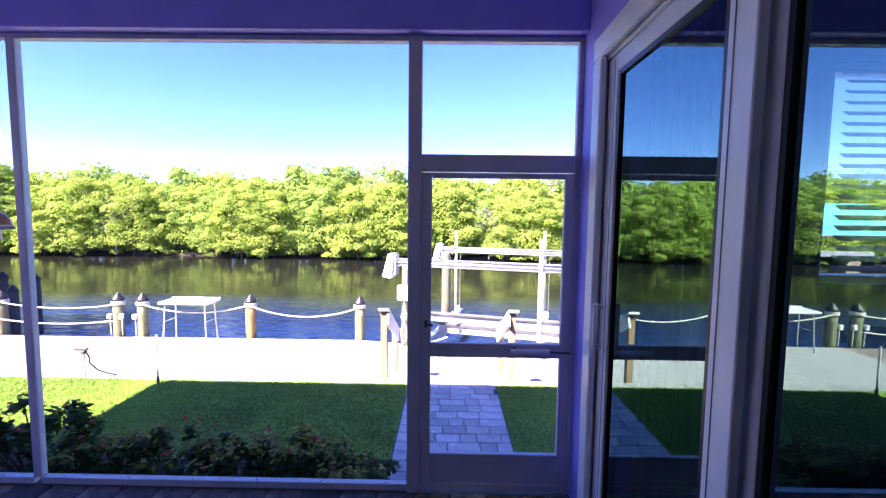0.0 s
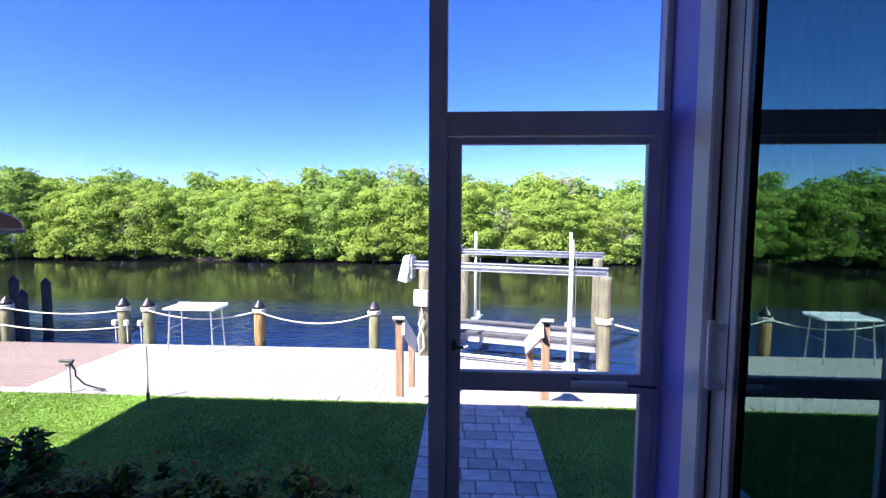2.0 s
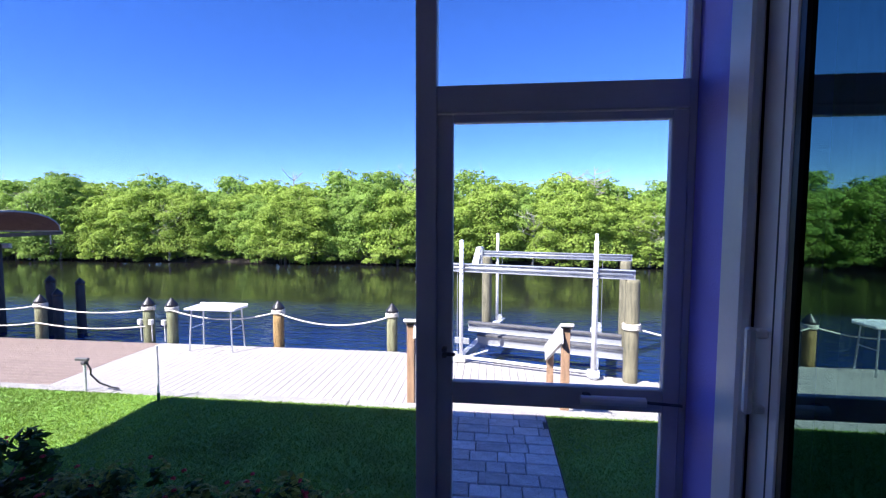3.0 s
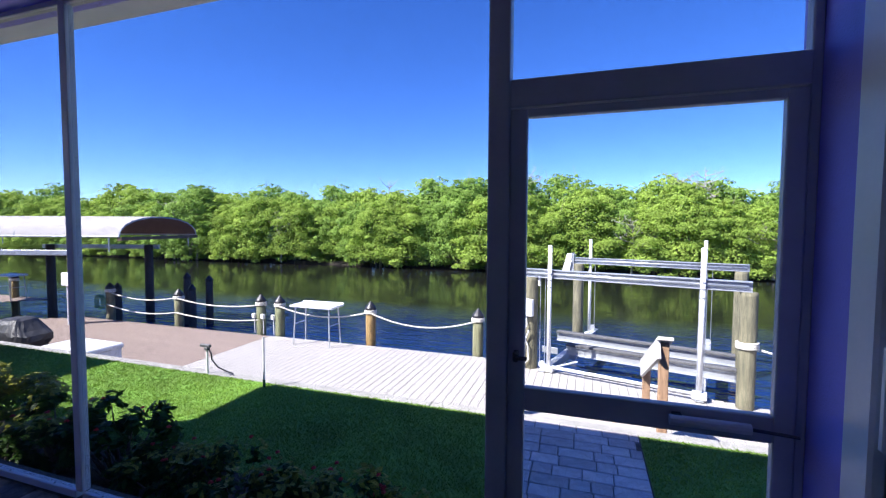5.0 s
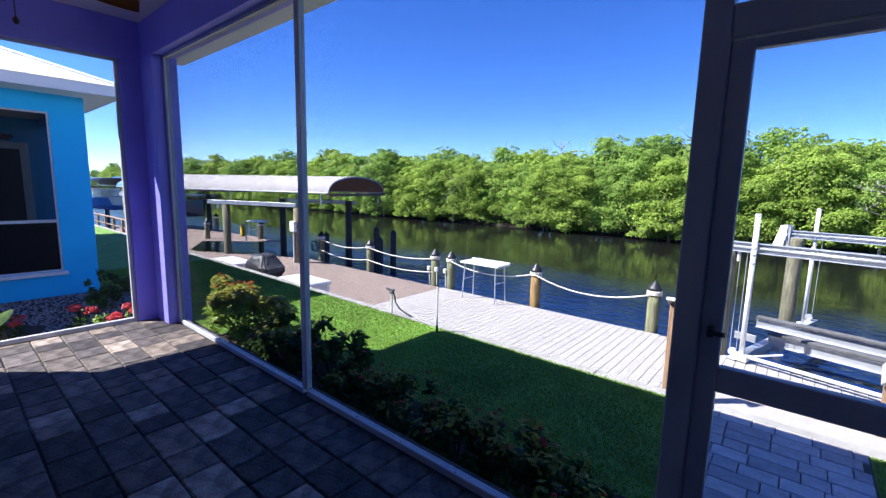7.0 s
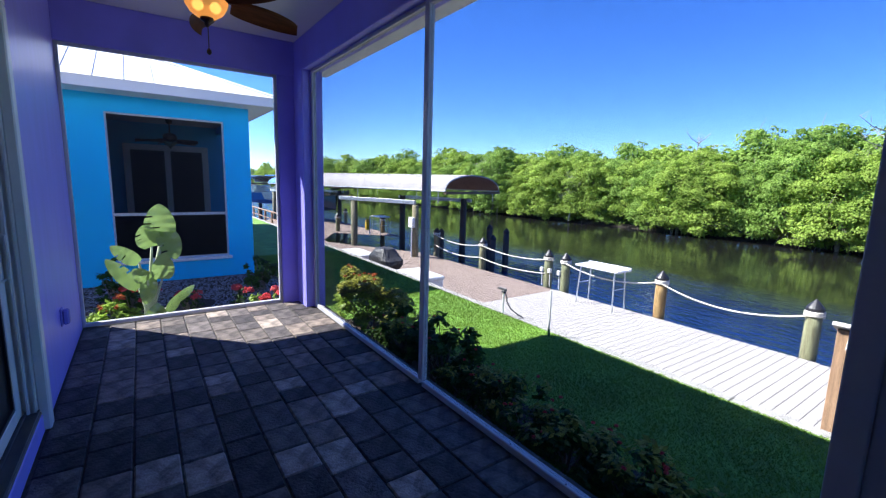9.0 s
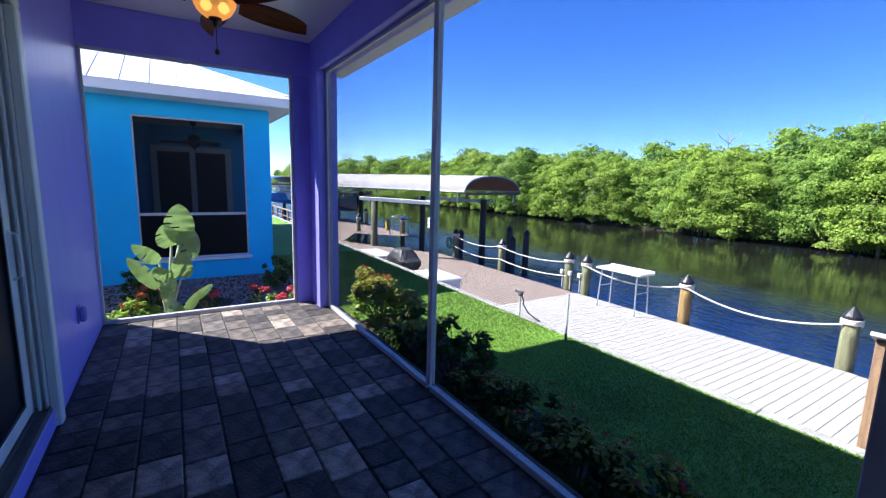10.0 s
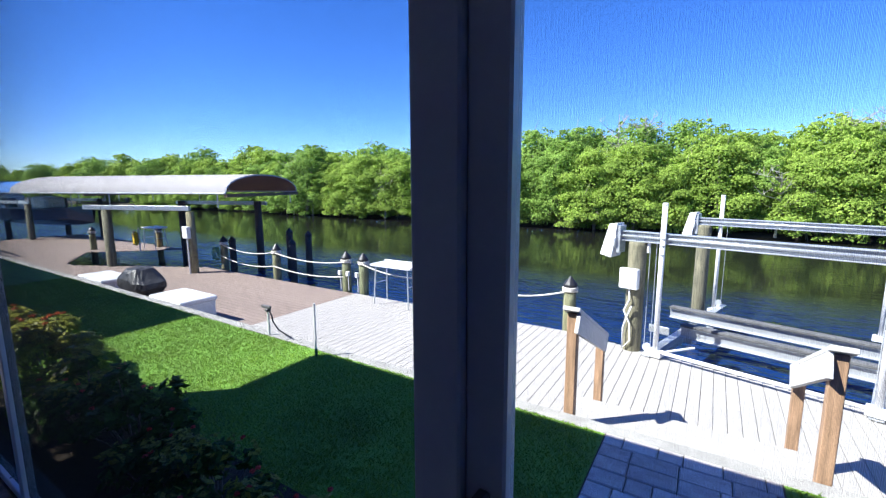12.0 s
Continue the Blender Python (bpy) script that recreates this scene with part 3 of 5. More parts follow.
part("weather_strip", Shape().box(RIGHT + 0.02, RIGHT + 0.03, 2.756, 2.83, JB, JT), M_CAP, sr, "black strip painting the shade of a jamb gap")
part("head_track", Shape().box(RIGHT + 0.01, RIGHT + 0.15, -0.6, 2.708, JT - 0.018, JT + 0.035, 0.003), M_WHITE, sr)
part("track", Shape().box(RIGHT, RIGHT + 0.15, -0.6, 2.708, 0.0, 0.03, 0.004).box(RIGHT + 0.02, RIGHT + 0.03, -0.6, 2.708, 0.03, 0.05), M_WHITE, sr)
s1 = sash(sr, "sash", "y", 1.61, 2.705, RIGHT + 0.02, 0.05, JT - 0.02, 0.125, rail=0.085)
s2 = sash(sr, "sash", "y", 0.35, 1.66, RIGHT + 0.075, 0.05, JT - 0.02, 0.08)
s3 = sash(sr, "sash", "y", -0.6, 0.40, RIGHT + 0.02, 0.05, JT - 0.02, 0.12)
# no groove is cut: a proud dark strip paints its shade
for yy in (2.612, 1.70):
    part("stile_groove", Shape().box(RIGHT + 0.0185, RIGHT + 0.0215, yy, yy + 0.005, 0.06, JT - 0.03), M_TRACK, s1, "thin dark strip painting a groove's shade down the stile")
HY, HX = 2.645, RIGHT - 0.02
hd = part("door_handle", Shape().box(HX - 0.012, HX + 0.012, HY - 0.012, HY + 0.012, 1.085, 1.335, 0.006), M_WHITE, s1, "slim white pull handle")
for zz in (1.09, 1.305):
    part("handle_foot", Shape().box(HX + 0.012, RIGHT + 0.02, HY - 0.016, HY + 0.016, zz, zz + 0.025, 0.005), M_WHITE, hd)

sh = tagged(new("sliding_door_2"), "white framed sliding glass door, panels stacked open", "", "", "structure")
part("casing", Shape().box(-2.88, -2.78, HOUSE - 0.02, HOUSE + 0.035, 0.0, 2.50, 0.008), M_WHITE, sh)
part("casing", Shape().box(-2.88, 1.3, HOUSE - 0.02, HOUSE + 0.035, 2.50, 2.60, 0.008), M_WHITE, sh)
part("threshold", Shape().box(-2.84, RIGHT, HOUSE - 0.2, HOUSE, -0.01, 0.11, 0.006), M_PURPLE, sh, "lavender painted raised threshold")
part("track", Shape().box(-2.78, 1.38, HOUSE - 0.19, HOUSE - 0.004, 0.11, 0.13, 0.004).box(-2.78, 1.38, HOUSE - 0.14, HOUSE - 0.13, 0.13, 0.145).box(-2.78, 1.38, HOUSE - 0.08, HOUSE - 0.07, 0.13, 0.145).box(-2.78, 1.38, HOUSE - 0.02, HOUSE - 0.01, 0.13, 0.145), M_TRACK, sh)
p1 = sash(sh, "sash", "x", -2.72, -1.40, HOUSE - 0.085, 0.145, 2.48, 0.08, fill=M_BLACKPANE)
p2 = sash(sh, "sash", "x", -2.69, -1.35, HOUSE - 0.123, 0.145, 2.48, 0.08)
p3 = sash(sh, "sash", "x", -2.66, -1.30, HOUSE - 0.161, 0.145, 2.48, 0.08)
part("door_handle", Shape().tube([(-2.68, HOUSE - 0.085, 0.98), (-2.68, HOUSE - 0.05, 1.0), (-2.68, HOUSE - 0.045, 1.12), (-2.68, HOUSE - 0.05, 1.24), (-2.68, HOUSE - 0.085, 1.26)], 0.010, 8), M_WHITE, p1, "slim white pull handle")

for k in range(3):
    part("jamb_rib", Shape().box(-2.80 + 0.014 * k, -2.775 + 0.014 * k, HOUSE - 0.035 - 0.035 * k, HOUSE - 0.02 - 0.035 * k, 0.13, 2.50, 0.003), M_WHITE, sh)
part("jamb", Shape().box(-2.84, -2.80, HOUSE - 0.19, HOUSE - 0.02, 0.11, 2.50, 0.003), M_WHITE, sh)

# wing window with its blind, and the curtain behind the sliding door
w1 = tagged(new("window_1"), "white framed window with a half-open blind", "", "", "structure")
part("window_frame", Shape().box(2.80, 2.85, 3.03, 3.15, 1.4, 2.7, 0.004).box(4.45, 4.5, 3.03, 3.15, 1.4, 2.7, 0.004).box(2.85, 4.45, 3.03, 3.15, 1.4, 1.45, 0.004).box(2.85, 4.45, 3.03, 3.15, 2.65, 2.7, 0.004), M_WHITE, w1)
part("pane", Shape().add([(2.85, 3.09, 1.45), (4.45, 3.09, 1.45), (4.45, 3.09, 2.65), (2.85, 3.09, 2.65)], [(0, 1, 2, 3)]), M_PANE, w1)
bl = thing("window_blind", "white slatted blind hanging half open in a window", "blind", at=(2.86, 2.97, 1.45))
part("headrail", Shape().box(0, 1.58, -0.02, 0.03, 1.17, 1.2, 0.004), M_WHITE, bl)
slat = Shape().box(0.01, 1.57, -0.024, 0.024, -0.0015, 0.0015).mesh("slat", M_WHITE)
for i in range(19):
    s = part("slat", slat, None, bl)
    s.matrix_basis = pose(0, 0, 0.05 + i * 0.06, 36, 0, 0)
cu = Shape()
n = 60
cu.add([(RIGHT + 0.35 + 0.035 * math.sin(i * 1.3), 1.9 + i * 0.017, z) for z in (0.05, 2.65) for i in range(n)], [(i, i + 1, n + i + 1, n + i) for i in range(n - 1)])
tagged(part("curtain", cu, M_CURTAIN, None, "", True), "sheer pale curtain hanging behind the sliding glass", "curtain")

# outlet
ol = thing("outlet_cover", "lavender painted outdoor outlet cover on the wall", "outlet", at=(-3.80, HOUSE, 0.45))
part("back_plate", Shape().box(-0.045, 0.045, 0, 0.012, -0.07, 0.07, 0.004), M_OUTLET, ol)
part("flip_cover", Shape().box(-0.038, 0.038, 0.012, 0.055, -0.06, 0.06, 0.012), M_OUTLET, ol)

# ceiling fan
def ceiling_fan(at):
    f = thing("ceiling_fan", "bronze ceiling fan with carved leaf blades and lit amber bowl", "fan", at=at)
    part("canopy", Shape().lathe([(0.02, -0.09), (0.06, -0.07), (0.075, 0.05)], 20), M_BRONZE, f, "", True)
    part("downrod", Shape().tube([(0, 0, -0.05), (0, 0, -0.30)], 0.013, 10), M_BRONZE, f)
    part("motor", Shape().lathe([(0.03, -0.28), (0.10, -0.30), (0.135, -0.34), (0.135, -0.41), (0.10, -0.45), (0.06, -0.47)], 24), M_BRONZE, f, "", True)
    part("light_bowl", Shape().lathe([(0.015, -0.575), (0.06, -0.565), (0.095, -0.54), (0.12, -0.50), (0.13, -0.47), (0.12, -0.46)], 24), M_AMBER, f, "glowing amber glass bowl", True)
    part("finial", Shape().lathe([(0.006, -0.625), (0.016, -0.612), (0.014, -0.598), (0.038, -0.585), (0.040, -0.570), (0.02, -0.560)], 14), M_BRONZE, f, "", True)
    for sy in (-0.05, 0.05):
        part("bulb", Shape().lathe([(0.008, -0.54), (0.028, -0.525), (0.034, -0.505), (0.026, -0.485), (0.012, -0.472)], 12, (0.02, sy, 0)), M_BULB, f, "lit warm bulb", True)
    ch = part("pull_chain", Shape().tube([(0.03, 0.0, -0.59), (0.03, 0.0, -0.76)], 0.0025, 6), M_BRONZE, f)
    part("chain_pull", Shape().lathe([(0.004, -0.80), (0.014, -0.79), (0.014, -0.775), (0.004, -0.76)], 8, (0.03, 0, 0)), M_BRONZE, ch)
    b = Shape()
    m, rows = 14, []
    for i in range(m + 1):
        u = i / m
        w = max(0.006, 0.21 * (u + 0.04) ** 0.62 * (1 - u) ** 0.70)
        for k in range(5):
            v = (k - 2) / 2
            b.v.append((0.16 + 0.48 * u, v * w, -0.44 - 0.015 * v * v - 0.03 * v - 0.02 * u * u))
            b.v.append((0.16 + 0.48 * u, v * w, -0.448 - 0.015 * v * v - 0.03 * v - 0.02 * u * u))
    for i in range(m):
        for k in range(4):
            a, c = (i * 5 + k) * 2, ((i + 1) * 5 + k) * 2
            b.f += [(a, c, c + 2, a + 2), (a + 1, a + 3, c + 3, c + 1)]
        for k, fl in ((0, 0), (4, 1)):
            a, c = (i * 5 + k) * 2, ((i + 1) * 5 + k) * 2
            b.f.append((a, a + 1, c + 1, c))
    bm_ = b.mesh("blade", M_FANBLADE, True)
    iron = Shape().box(0.10, 0.24, -0.02, 0.02, -0.44, -0.425, 0.004).mesh("blade_iron", M_BRONZE)
    for i in range(5):
        o = part("blade", bm_, None, f, "dark carved wooden leaf blade")
        o.matrix_basis = pose(0, 0, 0, 0, 0, 32 + 72 * i)
        o2 = part("blade_iron", iron, None, o)
    return f


fan = ceiling_fan((-2.66, 1.76, CEIL - 0.05))

# ---- seawall, walkway, steps, dock ----
sw = structure_empty("seawall", "pale concrete seawall with a flat cap")
x = -40.0
while x < 22:
    part("cap_slab", Shape().box(x + 0.004, x + 3.0, EDGE + 0.10, EDGE + 0.26, LAWN - 0.1, LAWN + 0.004, 0.012), M_CONC, sw)
    x += 3.0
part("wall_face", Shape().box(-120, 60, EDGE + 0.06, EDGE + 0.2, -3.2, LAWN - 0.1), M_CONC, sw)

stp = tagged(new("dock_steps"), "grey composite steps down from the seawall to the dock", "steps")
Y = EDGE + 0.26
for z, y0, y1, n in ((-0.66, Y, Y + 0.70, 3), (-0.855, Y + 0.70, Y + 0.98, 2), (-1.05, Y + 0.98, Y + 1.26, 2)):
    w = (y1 - y0) / n
    for k in range(n):
        part("tread", Shape().box(-0.40, 1.62, y0 + k * w + 0.003, y0 + (k + 1) * w - 0.003, z - 0.035, z, 0.005), M_DECK, stp)
    part("riser", Shape().box(-0.40, 1.62, y1 - 0.03, y1 - 0.01, DECK, z - 0.035), M_DECK, stp)
    part("stringer", Shape().box(-0.40, -0.36, y0, y1 - 0.03, DECK, z - 0.035), M_DECK, stp)


def handrail(x, s):
    """Two cedar posts and a sloping grey cap; s = -1 or 1 is the side the face board is on."""
    h = thing("handrail", "cedar post stair handrail with a weathered grey cap board", "handrail", "handrails beside the dock steps", at=(x, 6.30, LAWN))
    part("post", Shape().box(-0.045, 0.045, -0.045, 0.045, -0.10, 0.93, 0.006), M_CEDAR, h, "brown cedar post")
    part("post", Shape().box(-0.045, 0.045, 1.16, 1.25, -0.74, 0.36, 0.006), M_CEDAR, h, "brown cedar post")
    a = math.degrees(math.atan2(-0.57, 1.2))
    m = pose(0, -0.09, 0.985, a, 0, 0)
    part("cap_board", Shape().box(-0.075, 0.075, 0, 1.50, -0.02, 0.018, 0.005, m), M_GREYCAP, h)
    part("face_board", Shape().box(s * 0.06 - 0.018, s * 0.06 + 0.018, 0.05, 1.46, -0.20, -0.02, 0.004, m), M_GREYCAP, h)
    return h


handrail(-0.28, 1)
handrail(1.50, -1)

# dock edge on the canal side, bending in towards the lift
def dock_far(x):
    if x < -1.4:
        return 10.52
    return 10.52 - (x + 1.4) * 0.245


PX = -7.0
dock = structure_empty("dock", "grey composite dock boards along the canal")
pw = 0.146
i = 0
shared_long = Shape().box(-pw / 2 + 0.0028, pw / 2 - 0.0028, 6.27, 10.52, -0.03, 0, 0.004).mesh("plank", M_DECK)
x = PX + pw / 2
while x < 9:
    y1 = dock_far(x)
    if y1 > 10.515:
        p = part("plank", shared_long, None, dock)
    else:
        p = part("plank", Shape().box(-pw / 2 + 0.0028, pw / 2 - 0.0028, 6.27, y1, -0.03, 0, 0.004), M_DECK, dock)
    p.matrix_basis = pose(x, 0, DECK, 0, 0, 0)
    x += pw
part("fascia", Shape().box(PX, -1.4, 10.50, 10.54, DECK - 0.25, DECK - 0.035), M_JOIST, dock)
fr = math.degrees(math.atan2(-0.245, 1))
part("fascia", Shape().box(0, 10.7, -0.04, 0.0, -0.25, -0.035, 0, pose(-1.4, 10.50, DECK, 0, 0, fr)), M_JOIST, dock)
for yy in (6.6, 8.2, 9.2):
    part("joist", Shape().box(PX, 9.0, yy, yy + 0.05, DECK - 0.2, DECK - 0.032), M_JOIST, dock)
dock2 = structure_empty("dock_neighbour", "brown composite dock boards along the canal")
def board(a, b, y):
    part("plank", Shape().box(a, b, y + 0.003, y + 0.138, -0.03, 0, 0.004), M_BROWN, dock2).matrix_basis = pose(0, 0, DECK)


y = 6.27
while y < 12.3:
    gap_w = -19.1 - (y - 8.25) * 1.75 if y < 9.65 else -21.5 + (y - 9.65) * 1.05   # boat slip cut out of the boards
    if y < 8.2:
        board(-16.2, PX - 0.004, y)
        board(-30, -16.206, y)
    else:
        board(-30, gap_w, y)
        if y < 10.4:
            board(-13.9 - (10.4 - y) * 1.95, PX - 0.004, y)
    y += 0.141
part("fascia", Shape().box(-14, PX, 10.50, 10.53, DECK - 0.25, DECK - 0.035).box(-19.1, -18.1, 8.20, 8.24, DECK - 0.3, DECK - 0.035), M_JOIST, dock2)


def piling(at, h, r=0.12, cap=True, wrap=0.14, material=None, label="round treated timber piling with black pointed cap", group="dock pilings", low=None):
    p = thing("piling", label, "piling", group, at=at)
    low = (-2.2 if low is None else low)
    rr = random.Random(int(at[0] * 100))
    prof = [(r * 1.04, low), (r * 1.02, low * 0.4), (r, 0.2 * h), (r * 0.99, 0.6 * h), (r * 0.97, h)]
    part("shaft", Shape().lathe(prof, 18), material or M_PILE, p, "", True)
    if cap:
        part("cap", Shape().lathe([(r * 1.08, h - 0.05), (r * 1.1, h + 0.005), (r * 0.85, h + 0.05), (r * 0.3, h + 0.13), (0.01, h + 0.16)], 18), M_CAP, p, "black conical plastic cap")
    if wrap:
        rp = [(r * 1.1 * math.cos(t * 0.5), r * 1.1 * math.sin(t * 0.5), h - wrap + t * 0.0022) for t in range(40)]
        part("rope_wrap", Shape().tube(rp, 0.018, 6), M_ROPE, p, "white rope wound round the top", True)
    return p


PH = 0.89
PILES = {"a": -10.30, "b": -7.42, "c": -6.82, "d": -4.18, "e": -1.52}
for k, px in PILES.items():
    piling((px, 10.66, DECK), PH, material=M_NEWPILE if k == "d" else None)
piling((-13.5, 10.95, DECK), PH, label="round treated timber piling with hose and black cap")


def rope(a, b, sag, name="dock_rope", r=0.017, label="white rope strung slack between dock pilings"):
    a, b = Vector(a), Vector(b)
    n = 18
    pts = [a.lerp(b, i / n) - Vector((0, 0, sag * 4 * (i / n) * (1 - i / n))) for i in range(n + 1)]
    return tagged(part(name, Shape().tube(pts, r, 6), M_ROPE, None, "", True), label, "rope", "ropes along the dock")


RZ = DECK + 0.80
rope((PILES["d"], 10.55, RZ), (PILES["e"], 10.55, RZ - 0.02), 0.25)
rope((PILES["c"], 10.55, RZ), (PILES["d"], 10.55, RZ), 0.20)
rope((PILES["a"], 10.55, RZ), (PILES["b"], 10.55, RZ - 0.03), 0.12)
rope((PILES["a"], 10.55, RZ - 0.42), (PILES["b"], 10.55, RZ - 0.42), 0.10)
rope((-13.5, 10.83, RZ), (PILES["a"], 10.55, RZ), 0.16)
rope((-13.5, 10.83, RZ - 0.42), (PILES["a"], 10.55, RZ - 0.42), 0.14)

for px, dx in (("b", -0.14), ("b", 0.14), ("c", -0.13)):
    bx = thing("outlet_box", "small white weatherproof outlet box on a piling", "outlet", "outlet boxes on pilings", at=(PILES[px] + dx, 10.57, DECK + 0.48))
    part("box_body", Shape().box(-0.045, 0.045, -0.06, 0.03, -0.06, 0.06, 0.008), M_PVC, bx)
    part("conduit", Shape().tube([(0, 0, -0.06), (0, 0.01, -0.46)], 0.012, 8), M_PVC, bx)

# fish cleaning table
def fish_table(at):
    t = thing("fish_table", "white fish cleaning table on slim splayed legs", "table", at=at)
    part("tabletop", Shape().box(-0.58, 0.58, -0.28, 0.28, 0.91, 0.96, 0.012), M_PVC, t)
    part("rim", Shape().box(-0.58, 0.58, 0.265, 0.285, 0.96, 0.99, 0.006), M_PVC, t)
    for sx in (-1, 1):
        for sy in (-1, 1):
            part("leg", Shape().tube([(sx * 0.46, sy * 0.20, 0.91), (sx * 0.50, sy * 0.24, 0)], 0.017, 8), M_ALU, t)
        part("brace", Shape().tube([(sx * 0.48, -0.22, 0.5), (sx * 0.48, 0.22, 0.5)], 0.012, 8), M_ALU, t)
    return t


fish_table((-5.42, 10.26, DECK))

# ---- boat lift ----
def boat_lift():
    rot = -15.0
    L = thing("boat_lift", "bright aluminium boat lift with four pilings, lowered bunks", "boat lift", at=(-0.46, 10.25, DECK), rz=rot)
    W, D, H = 3.75, 3.9, 1.90
    for y, xs_, x1 in ((0, (0.15, W), W + 0.04), (D, (0, W), W + 0.15)):
        for x in xs_:
            r = 0.122 if x == W and y == 0 else 0.14
            part("lift_piling", Shape().lathe([(r * 1.05, -2.2), (r * 1.02, 0.4), (r, H - 0.12), (r * 0.96, H - 0.055), (r * 0.85, H - 0.05)], 20, (x, y, 0)), M_LIFTPILE, L, "round treated timber piling", True)
        tb = Shape().box(-0.25, x1, y - 0.07, y + 0.07, H + 0.10, H + 0.115, 0.003).box(-0.25, x1, y - 0.07, y + 0.07, H - 0.05, H - 0.035, 0.003).box(-0.25, x1, y - 0.006, y + 0.006, H - 0.04, H + 0.105)
        part("top_beam", tb, M_ALU, L, "aluminium I-beam")
        part("drive_shaft", Shape().tube([(-0.3, y - 0.05, H + 0.035), (x1 - 0.05, y - 0.05, H + 0.035)], 0.022, 10), M_ALU, L, "", True)
        mo = Shape()
        mo.add([(-0.42, y - 0.17, H - 0.30), (-0.22, y - 0.17, H - 0.34), (-0.22, y + 0.17, H - 0.34), (-0.42, y + 0.17, H - 0.30),
                (-0.30, y - 0.12, H + 0.22), (-0.16, y - 0.13, H + 0.24), (-0.16, y + 0.13, H + 0.24), (-0.30, y + 0.12, H + 0.22)],
               [(3, 2, 1, 0), (4, 5, 6, 7), (0, 1, 5, 4), (1, 2, 6, 5), (2, 3, 7, 6), (3, 0, 4, 7)])
        mc = part("motor_cover", mo, M_PVC, L, "white gearbox cover")
        part("gear_plate", Shape().lathe([(0.15, 0), (0.17, 0.01), (0.17, 0.03), (0.12, 0.04)], 24).mesh("gear_plate", M_ALU), None, mc).matrix_basis = pose(-0.2, y, H - 0.05, 0, 90, 0)
        part("gear_bracket", Shape().box(-0.17, -0.11, y - 0.11, y + 0.11, H - 0.26, H + 0.20, 0.006), M_ALU, mc)
        for x in (0.40, W - 0.62):
            for k in (-0.05, 0.05):
                part("cable", Shape().tube([(x + k, y, H), (x + k, y, 0.10)], 0.006, 6), M_ALU, L)
            part("pulley", Shape().lathe([(0.07, -0.02), (0.05, 0), (0.07, 0.02)], 14).mesh("pulley", M_ALU), None, L).matrix_basis = pose(x, y, 0.10, 90, 0, 0)
        part("cable_weight", Shape().tube([(0.32, y, H - 0.02), (0.32, y, H - 0.22)], 0.022, 8), M_PVC, L)
    for x in (0.45, W - 0.62):
        cr = Shape().box(x - 0.07, x + 0.07, -0.2, D + 0.2, 0.02, 0.03).box(x - 0.07, x + 0.07, -0.2, D + 0.2, -0.16, -0.15).box(x - 0.006, x + 0.006, -0.2, D + 0.2, -0.15, 0.02)
        part("cradle_beam", cr, M_ALU, L)
    for x, y, foot, top in ((0.57, -0.1, 0.10, 2.47), (3.13, -0.1, 0.12, 2.50), (0.29, D + 0.1, -0.1, 2.50), (3.02, D + 0.1, -0.05, 2.52)):
        g_ = part("guide_post", Shape().tube([(x, y, foot), (x, y, top)], 0.04, 14), M_PVC, L, "white pipe guide post", True)
        part("post_cap", Shape().lathe([(0.045, top - 0.01), (0.045, top + 0.015), (0.03, top + 0.03)], 12, (x, y, 0)), M_PVC, g_)
        part("post_bracket", Shape().box(x - 0.11, x + 0.11, y - 0.08, y + 0.08, foot - 0.08, foot + 0.03, 0.012), M_PVC, g_)
        part("post_brace", Shape().tube([(x + 0.03, y, foot + 0.02), (x + 0.02, y, foot + 0.45)], 0.016, 8), M_ALU, g_)
        if x < 1 and y < 1:
            part("post_brace", Shape().tube([(x + 0.08, y, foot), (x + 0.42, y + 0.5, 0.14)], 0.022, 8), M_PVC, g_)
        for z in (0.55, 0.66, 0.80):
            part("pipe_clamp", Shape().lathe([(0.045, 0), (0.045, 0.025)], 12, (x, y, top - z)), M_ALU, g_)
    for y, x0, hh in ((0.9, 0.62, 0.34), (2.1, 0.02, 0.30)):
        bb = Shape().box(x0, W - 0.1, y - 0.06, y + 0.06, hh - 0.045, hh - 0.03, 0.002).box(x0, W - 0.1, y - 0.06, y + 0.06, hh - 0.22, hh - 0.205, 0.002).box(x0, W - 0.1, y - 0.008, y + 0.008, hh - 0.206, hh - 0.044)
        part("bunk_beam", bb, M_ALU, L, "aluminium bunk beam")
        part("bunk_board", Shape().box(x0, W - 0.1, y - 0.075, y + 0.075, hh - 0.03, hh + 0.02, 0.008), M_BUNK, L, "grey carpeted bunk board")
        for x in (0.75, W - 0.62):
            part("bunk_bracket", Shape().box(x - 0.06, x + 0.06, y - 0.04, y + 0.04, 0.03, hh - 0.22), M_ALU, L)
    part("splice_plate", Shape().box(0.10, 0.45, 0.82, 0.84, 0.10, 0.24, 0.004), M_ALU, L, "bare aluminium plate")
    part("foot_rail", Shape().tube([(0.66, -0.12, 0.115), (W - 0.68, -0.12, 0.115)], 0.03, 12), M_PVC, L, "white pipe rail", True)
    part("control_box", Shape().box(-0.03, 0.27, -0.24, -0.13, H - 0.82, H - 0.48, 0.015), M_PVC, L, "white lift control box")
    cb = [(0.12, -0.17, H - 0.82), (0.15, -0.2, H - 1.0), (0.06, -0.19, H - 1.2), (0.17, -0.2, H - 1.4), (0.18, -0.18, H - 1.7), (0.07, -0.19, H - 1.85), (0.06, -0.19, H - 1.5), (0.12, -0.2, H - 1.3), (0.19, -0.2, H - 1.1)]
    part("cable_loop", Shape().tube(cb, 0.014, 6), M_PVC, L, "looped white power cable", True)
